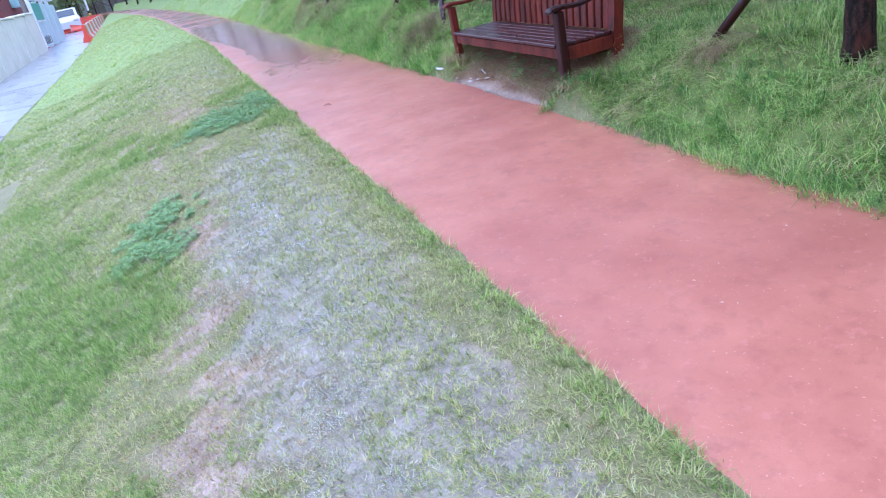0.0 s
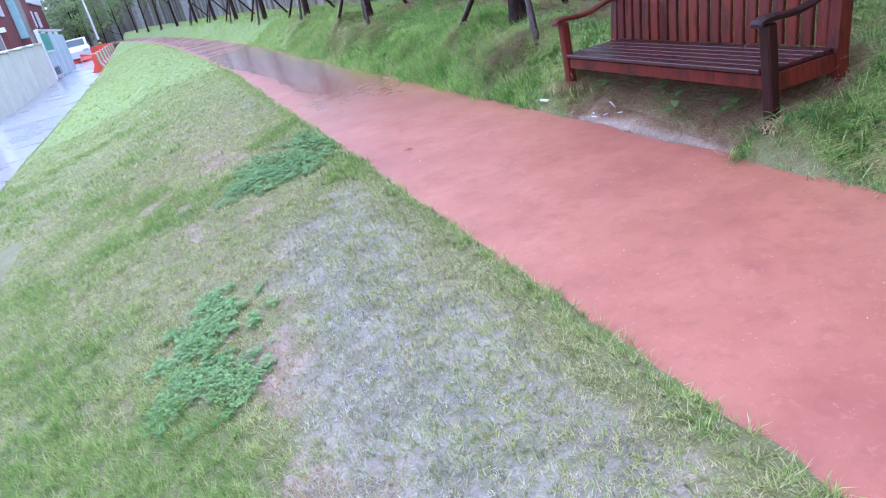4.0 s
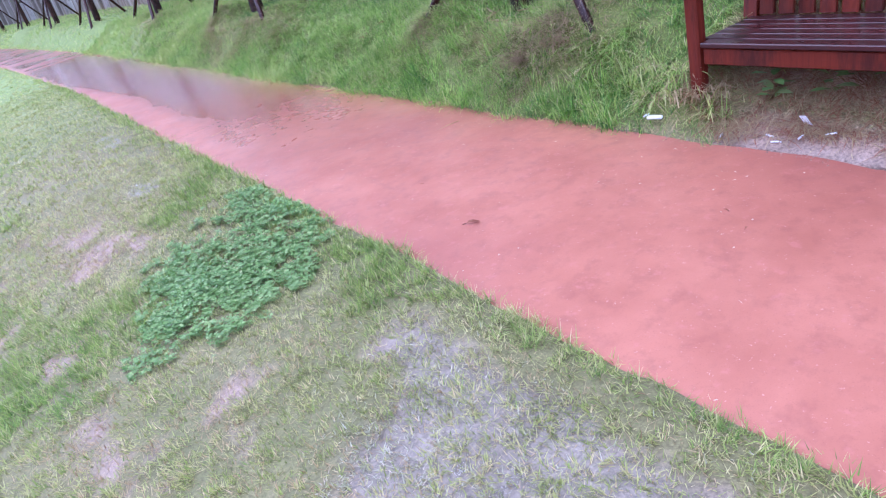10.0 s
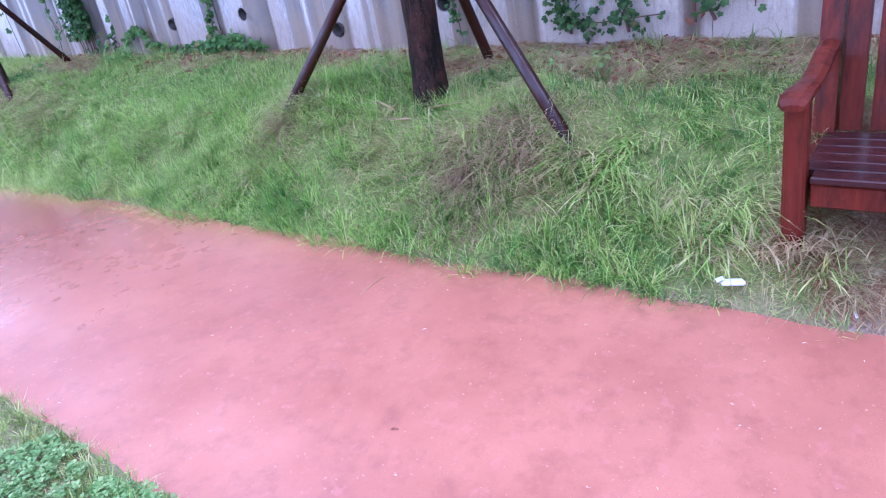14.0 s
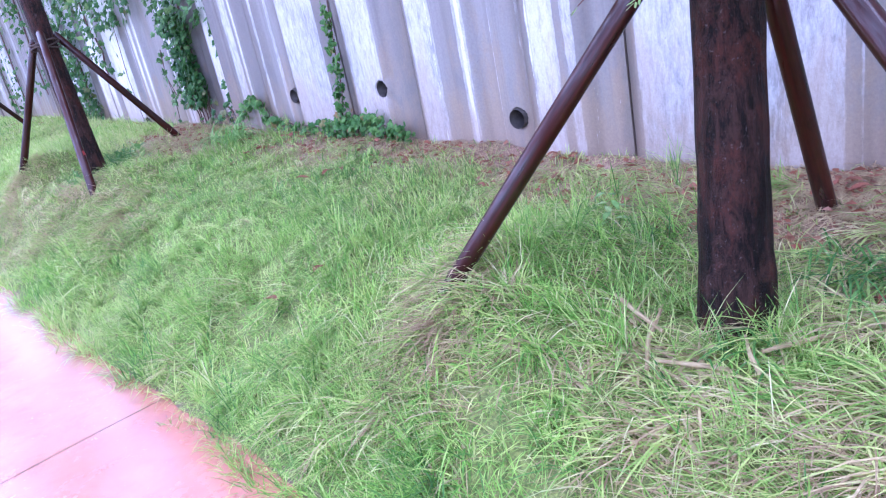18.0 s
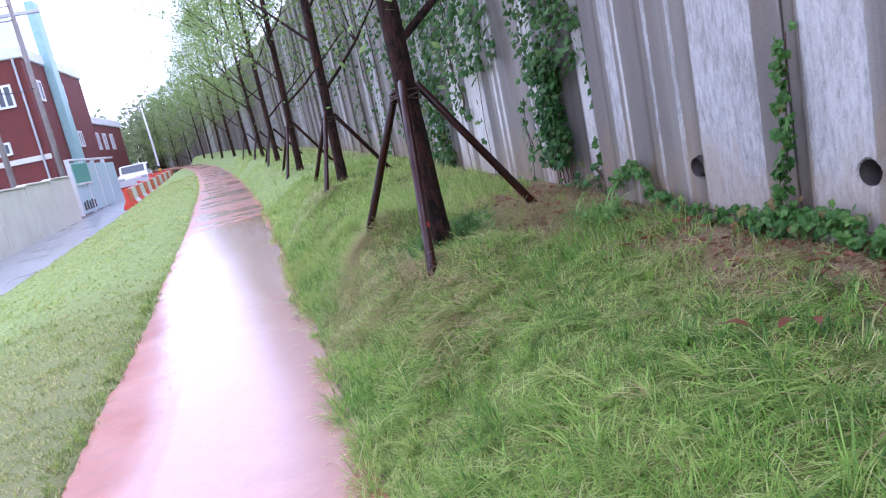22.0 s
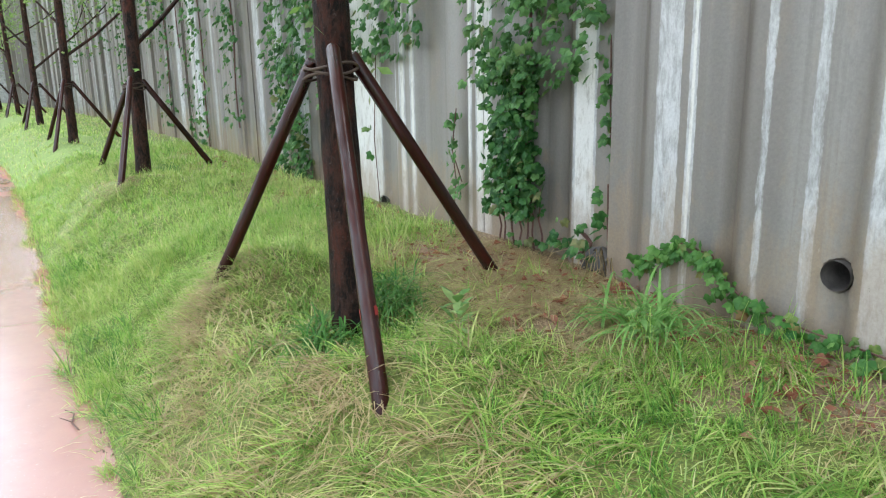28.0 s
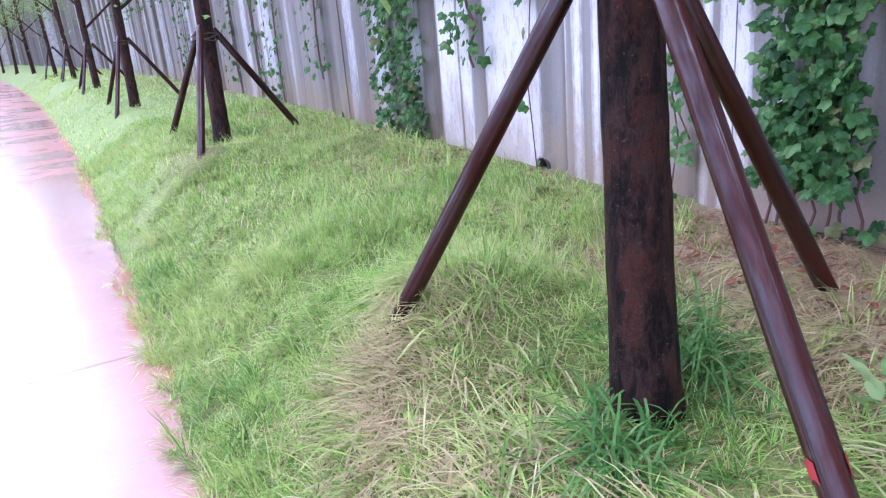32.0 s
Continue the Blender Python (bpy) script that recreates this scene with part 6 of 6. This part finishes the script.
def dry_keep(x, y):
    return (x > right_x(y)) * (x < WALL_X(y)) * straw(x, y) * ((x < 2.36) | (x > 3.02) | (y < 4.1) | (y > 6.14)) * (1 - np.clip(bench_bay(x, y) * 1.3, 0, 1))


LUSH = [(-0.81, 6.97, 0.35), (-0.4, 6.86, 0.25), (-1.34, 5.5, 0.5), (-0.87, 3.64, 0.3), (-0.42, 3.56, 0.22), (-0.74, 3.98, 0.3), (0.04, 4.23, 0.10), (0.71, 6.39, 0.2), (0.62, 6.05, 0.2), (0.62, 8.25, 0.25), (0.0, 6.95, 0.3), (0.3, 7.8, 0.2), (-0.83, 8.08, 0.3), (-1.5, 3.2, 0.6), (0.5, 7.9, 0.2), (-1.1, 10.2, 0.5)]


def lushness(x, y):
    s = 0.75 * smooth(0.50, 0.72, grain(x, y, 1.4, 33) * 0.65 + 0.35 * grain(x, y, 5.0, 34)) * smooth(-0.1, -0.5, x + 0.3 * (grain(x, y, 3.0, 75) - 0.5)) + 0.45 * smooth(-0.6, -1.1, x + 0.4 * (grain(x, y, 2.0, 84) - 0.5)) * smooth(0.25, 0.6, grain(x, y, 3.0, 85)) * (1 - smooth(8.0, 11.0, y))
    for px, py, r in LUSH:
        s = s + 0.9 * np.exp(-(((x - px) / r) ** 2 + ((y - py) / r) ** 2)) * (0.5 + 0.7 * grain(x, y, 8.0, 76))
    return np.clip(s + 0.5 * np.exp(-((left_x(y) - x) / 0.08) ** 2), 0, 1)


for y0, y1, count, w, tall in ((0.9, 5.0, 37000, 0.0040, 0.042), (5.0, 9.0, 31000, 0.0040, 0.042), (9.0, 15.5, 17500, 0.0080, 0.050), (15.5, 40.0, 15000, 0.013, 0.045)):
    x, y, turn, vigour = tufted(ROAD_EDGE - 0.05 if y0 > 6 else -2.0, 1.0, y0, y1, count, 13, 0.012 if y0 < 9 else 0.03, lawn_keep)
    lush = lushness(x, y)
    long = (0.50 + 0.30 * grain(x, y, 6.0, 37) + 0.75 * lush) * (0.6 + 0.5 * vigour) * (1 - 0.45 * smooth(0.2, 0.55, thatchy(x, y)))
    pick = rng.uniform(0, 1, len(x)) < 0.12 + 0.82 * lush + 0.35 * smooth(12.0, 18.0, y)
    if y0 > 15:
        pick = rng.uniform(0, 1, len(x)) < 0.55
    for choice, material, label in ((~pick, GRASS_LAWN, "short mown yellow-green lawn grass"), (pick, LAWN_LUSH if y0 < 15 else GRASS_PALE, "longer deep green tufts in the lawn")):
        blades("lawn_grass", x[choice], y[choice], (tall * long)[choice], w, 1.3, material, label, 1, 0, 0, 0.5, turn[choice])
# the lawn and the verge go on beside and behind the start
for x0, x1, y0, y1, count in ((ROAD_EDGE, 0.95, -9.0, 0.9, 42000), (ROAD_EDGE, -2.0, 0.9, 6.0, 24000), (2.3, 3.84, -9.0, 1.0, 26000)):
    x, y = scatter(x0, x1, y0, y1, count, lambda p, q: ((p < left_x(q)) | (p > right_x(q))) * (0.5 + 0.5 * grain(p, q, 8.0, 88)))
    blades("lawn_grass", x, y, 0.05 if x1 < 2 else 0.08, 0.013, 1.3, GRASS_LAWN if x1 < 2 else GRASS_LUSH, "short rough grass beside the path", 1, 0.2, 0, 0.4)
x, y = scatter(-1.2, 0.9, 0.3, 11.0, 190000, lambda p, q: (p < left_x(q)) * np.clip(0.12 + 0.5 * thatchy(p, q), 0, 0.9))
blades("dry_grass", x, y, 0.026, 0.0026, 1.2, GRASS_DRY, "flattened straw-coloured grass in the lawn", 1, 0.2, 0.005, 0.4)
x, y, turn, vigour = tufted(-0.4, 0.85, 0.9, 10.8, 90000, 5, 0.006, lambda p, q: (p < left_x(q)) * soaked(p, q) * (1 - 0.3 * smooth(0.25, 0.6, p)) * smooth(0.15, 0.6, 0.5 * grain(p, q, 14.0, 64) + 0.5 * grain(p, q, 38.0, 78)))
fresh = rng.uniform(0, 1, len(x)) < 0.12 + 0.62 * smooth(0.05, 0.40, x + 0.25 * (grain(x, y, 5.0, 83) - 0.5))
blades("worn_grass", x[~fresh], y[~fresh], (0.024 * (0.5 + 0.5 * vigour))[~fresh], 0.0038, 1.3, STUBBLE, "trodden grey-green stubble in the shallow rainwater", 1, 0, 0.003, 0.5, turn[~fresh])
blades("worn_grass", x[fresh], y[fresh], (0.026 * (0.5 + 0.5 * vigour))[fresh], 0.0038, 1.3, GRASS_LAWN, "short wet green stubble beside the path", 1, 0, 0.003, 0.5, turn[fresh])
x, y, turn, vigour = tufted(-1.2, 0.7, 1.2, 9.0, 30000, 5, 0.007, lambda p, q: (p < left_x(q)) * thatchy(p, q))
blades("dry_grass", x, y, 0.026 * (0.5 + 0.5 * vigour), 0.0038, 1.3, GRASS_DRY, "curled brown dead grass in the worn lawn", 1, 0, 0.003, 0.5, turn)
x, y = scatter(ROAD_EDGE, 0.9, 0.5, 9.5, 80000, lambda p, q: (p < left_x(q) - 0.1) * smooth(0.35, 0.7, grain(p, q, 2.4, 65) * 0.6 + 0.4 * grain(p, q, 8.0, 66)) * smooth(-2.6, -1.2, p) * (1 - soaked(p, q)))
blades("dry_grass", x, y, 0.028, 0.0030, 1.3, GRASS_DRY, "yellowed thatch among the lawn grass", 1, 0.2, 0.010, 0.5)
x, y, t, g = tufted(0.55, 0.95, 0.4, 16.0, 4600, 12, 0.016, lambda p, q: (p < left_x(q) + 0.02) * np.exp(-((left_x(q) - 0.03 - p) / 0.06) ** 2) * smooth(0.25, 0.7, grain(p, q, 5.0, 77)))
t = np.where(rng.uniform(0, 1, len(x)) < 0.5, rng.normal(0, 0.9, len(x)), t)
pick = rng.uniform(0, 1, len(x)) < 0.5
blades("lawn_grass", x[pick], y[pick], 0.05 * g[pick], 0.0032, 1.3, LAWN_LUSH, "longer green grass along the path edge", 2, 0, 0, 0.3, t[pick])
blades("lawn_grass", x[~pick], y[~pick], 0.05 * g[~pick], 0.0032, 1.3, GRASS_PALE, "longer pale grass along the path edge", 2, 0, 0, 0.3, t[~pick])
for y0, y1, count, w, tall, rings in ((1.0, 6.2, 62000, 0.0034, 0.075, 2), (6.2, 14.5, 76000, 0.0036, 0.07, 2), (14.5, 20.0, 60000, 0.006, 0.08, 1), (20.0, 40.0, 50000, 0.015, 0.08, 1)):
    xlo = -1.0 if y1 > 30 else 1.6
    x, y = scatter(xlo, 4.0, y0, y1, count, verge_keep)
    long = 0.55 + 0.7 * smooth(0.3, 0.8, grain(x, y, 2.0, 34)) + 0.25 * grain(x, y, 7.0, 38)
    half = rng.uniform(0, 1, len(x)) < 0.5 + 0.25 * smooth(12.5, 15.0, y)
    blades("verge_grass", x[half], y[half], tall * long[half], w, 1.45, GRASS_PALE, "pale yellow-green verge grass", rings, 0.3, 0, 0.4)
    blades("verge_grass", x[~half], y[~half], tall * long[~half], w, 1.45, GRASS_LUSH, "fine green verge grass", rings, 0.3, 0, 0.4)
    x, y = scatter(xlo, 4.0, y0, y1, int(count * 0.8), dry_keep)
    blades("dry_grass", x, y, 0.10, w * 0.75, 1.6, GRASS_DRY, "straw-coloured dead grass lying on the verge", rings, 0.5, 0.015, 0.85)
for y0, y1, count, per, w, tall, rings in ((1.0, 6.2, 2700, 24, 0.0038, 0.12, 2), (6.2, 14.5, 5600, 26, 0.0031, 0.12, 3), (14.5, 20.0, 2000, 16, 0.0065, 0.12, 2)):
    x, y, t, g = tufted(1.6, 4.0, y0, y1, count, per, 0.022, verge_keep)
    g = g * (0.55 + 0.6 * smooth(0.3, 0.8, grain(x, y, 2.0, 34)))
    draw = rng.uniform(0, 1, len(x)) * 0.5 + 0.5 * grain(x, y, 1.6, 39)
    # dark blades increase towards the wall: deeper grass, and wall shade put into colour
    deep = (draw < np.where(y < 7.2, 0.48, 0.12 - 0.12 * smooth(13.0, 14.5, y)) + 0.12 * smooth(2.6, 3.2, x) + 0.16 * smooth(2.6, 3.0, x) * smooth(8.6, 9.0, y) * (1 - smooth(10.8, 11.4, y)))
    pale = (draw > 0.62 - 0.14 * smooth(12.5, 14.5, y))
    mid = ~deep & ~pale
    for choice, material, label in ((deep, TUFT, "dark green tufted verge grass"), (mid, GRASS_LUSH, "tufted rough green verge grass"), (pale, GRASS_PALE, "tufted pale verge grass")):
        blades("verge_grass", x[choice], y[choice], tall * g[choice], w, 1.75, material, label, rings, 0, 0, 0.34, t[choice])
# long grass lying combed over the mounds, half of it dead
x, y, t, g = tufted(1.9, 3.7, 0.5, 16.5, 5200, 20, 0.03, lambda p, q: (p > right_x(q) + 0.12) * (p < WALL_X(q) - 0.1) * (1 - np.clip(bench_bay(p, q) * 1.3, 0, 1)) * ((p < 2.36) | (p > 3.02) | (q < 4.1) | (q > 6.14)) * np.clip(0.16 + 1.1 * straw(p, q), 0, 1) * (1 - 0.7 * matted(p, q)) * smooth(0.25, 0.5, grain(p, q, 4.0, 69)))
sway = np.pi + 1.9 * (grain(x, y, 1.1, 70) - 0.5) * 2
t = np.where(rng.uniform(0, 1, len(x)) < 0.75, sway + 0.4 * (t - np.pi) * 0.3, t)
kind_ = rng.uniform(0, 1, len(x)) * 0.6 + 0.4 * grain(x, y, 7.0, 72) + 0.18 * (straw(x, y) - 0.5)
for choice, material, label in ((kind_ > 0.66, GRASS_DRY, "matted straw lying on the mounds"), ((kind_ <= 0.66) & (kind_ > 0.40), GRASS_PALE, "long pale grass combed over the mounds"), (kind_ <= 0.40, GRASS_LUSH, "long green grass combed over the mounds")):
    blades("dry_grass" if material is GRASS_DRY else "verge_grass", x[choice], y[choice], 0.18 * g[choice], 0.0047, 1.5, material, label, 3, 0, 0.012, 0.62, t[choice])
for share, material, label in ((0.44, GRASS_PALE, "short pale grass lying in the verge"), (0.48, GRASS_LUSH, "short green grass lying in the verge"), (0.08, GRASS_DRY, "short dead grass lying in the verge")):
    x, y = scatter(1.7, 3.84, 2.4, 15.5, int(230000 * share), verge_keep)
    blades("dry_grass" if material is GRASS_DRY else "verge_grass", x, y, 0.058, 0.0038, 1.4, material, label, 1, 0.55, 0.004, 0.62)
# thick brown hay round the feet of the poles
for fx, fy in ((2.60, 7.08), (2.48, 7.3), (2.60, 8.50), (2.57, 11.84), (2.40, 13.08), (2.28, 12.5), (2.36, 12.86), (2.50, 12.95), (3.3, 12.4), (3.45, 12.15), (2.95, 3.3)):
    n = 900 if (fx, fy) in ((2.60, 7.08), (2.48, 7.3)) else 420 if fy < 10 else 230
    a = rng.uniform(0, 2 * np.pi, n)
    r = np.abs(rng.normal(0, 1, n))
    x, y = fx - 0.04 + 0.17 * r * np.cos(a), fy + 0.22 * r * np.sin(a)
    blades("dry_grass", x, y, 0.14, 0.0036, 1.5, HAY if fy < 10 else GRASS_DRY, "thick brown hay round the foot of a pole", 3, 0, 0.014, 0.62, np.pi + 1.6 * (grain(x, y, 5.0, 73) - 0.5) * 2 + rng.normal(0, 0.5, n))
# straw matted between the trees and the wall
x, y = scatter(2.9, 3.85, 5.4, 13.5, 130000, lambda p, q: (p < WALL_X(q) + 0.06) * matted(p, q) * smooth(0.15, 0.5, grain(p, q, 6.0, 87)))
pick = rng.uniform(0, 1, len(x)) < 0.7
blades("dry_grass", x[pick], y[pick], 0.11, 0.0032, 1.5, GRASS_DRY, "pale straw matted at the wall foot", 2, 0.2, 0.02, 0.75)
blades("dry_grass", x[~pick], y[~pick], 0.08, 0.0036, 1.5, FALLEN, "red-brown dead stalks matted at the wall foot", 1, 0.2, 0.015, 0.75)
# dead grass under the bench, part of it darker brown to imitate shade
x, y = scatter(2.20, 3.05, 4.12, 6.1, 42000, lambda p, q: smooth(0.06, 0.17, p - right_x(q) + 0.12 * (grain(p, q, 7.0, 67) - 0.5)))
pick = rng.uniform(0, 1, len(x)) < 0.55
blades("dry_grass", x[pick], y[pick], 0.09, 0.003, 1.6, FALLEN, "brown dead grass under the bench", 2, 0.3, 0.004, 0.7)
blades("dry_grass", x[~pick], y[~pick], 0.11, 0.003, 1.5, GRASS_DRY, "pale dead grass under the bench", 2, 0.3, 0.004, 0.6)
# long arching grass along the path's edge
x, y, t, g = tufted(1.7, 2.75, 5.8, 16.0, 2000, 22, 0.02, lambda p, q: verge_keep(p, q) * np.exp(-((p - right_x(q) - 0.20) / 0.20) ** 2) * (1 - 0.45 * smooth(9.0, 11.0, q)) * smooth(0.15, 0.5, grain(p, q, 3.5, 80)))
t = np.where(rng.uniform(0, 1, len(x)) < 0.6, np.pi + rng.normal(0, 1.0, len(x)), t)
pick = grain(x, y, 2.3, 81) + rng.uniform(-0.3, 0.3, len(x))
for choice, material, label in ((pick < 0.22, TUFT, "long dark green grass arching over the path edge"), ((pick >= 0.22) & (pick < 0.60), GRASS_LUSH, "long green grass arching over the path edge"), (pick >= 0.60, GRASS_PALE, "long pale grass arching over the path edge")):
    blades("verge_grass", x[choice], y[choice], 0.15 * (0.4 + 0.6 * g[choice]), 0.0042, 1.55, material, label, 3, 0, 0.004, 0.35, t[choice])
x, y = scatter(1.6, 2.6, 0.3, 18.0, 130000, lambda p, q: np.exp(-((p - right_x(q) - 0.005) / 0.04) ** 2) * 0.8 * smooth(0.1, 0.6, grain(p, q, 5.0, 79)))
blades("dry_grass", x, y, 0.055, 0.0030, 1.8, GRASS_DRY, "dead grass fringe along the path edge", 1, 0.2, 0.006, 0.7)

for share, material, label in ((0.5, FALLEN, "brown needles and dead stalks along the wall foot"), (0.5, GRASS_DRY, "pale dead stalks along the wall foot")):
    x, y = scatter(2.6, 3.86, 5.2, 19.0, int(90000 * share), lambda p, q: (p < WALL_X(q)) * litter_at(p, q) * 0.8)
    blades("dry_grass", x, y, 0.08, 0.0028, 1.6, material, label, 1, 0.2, 0.006, 0.9)
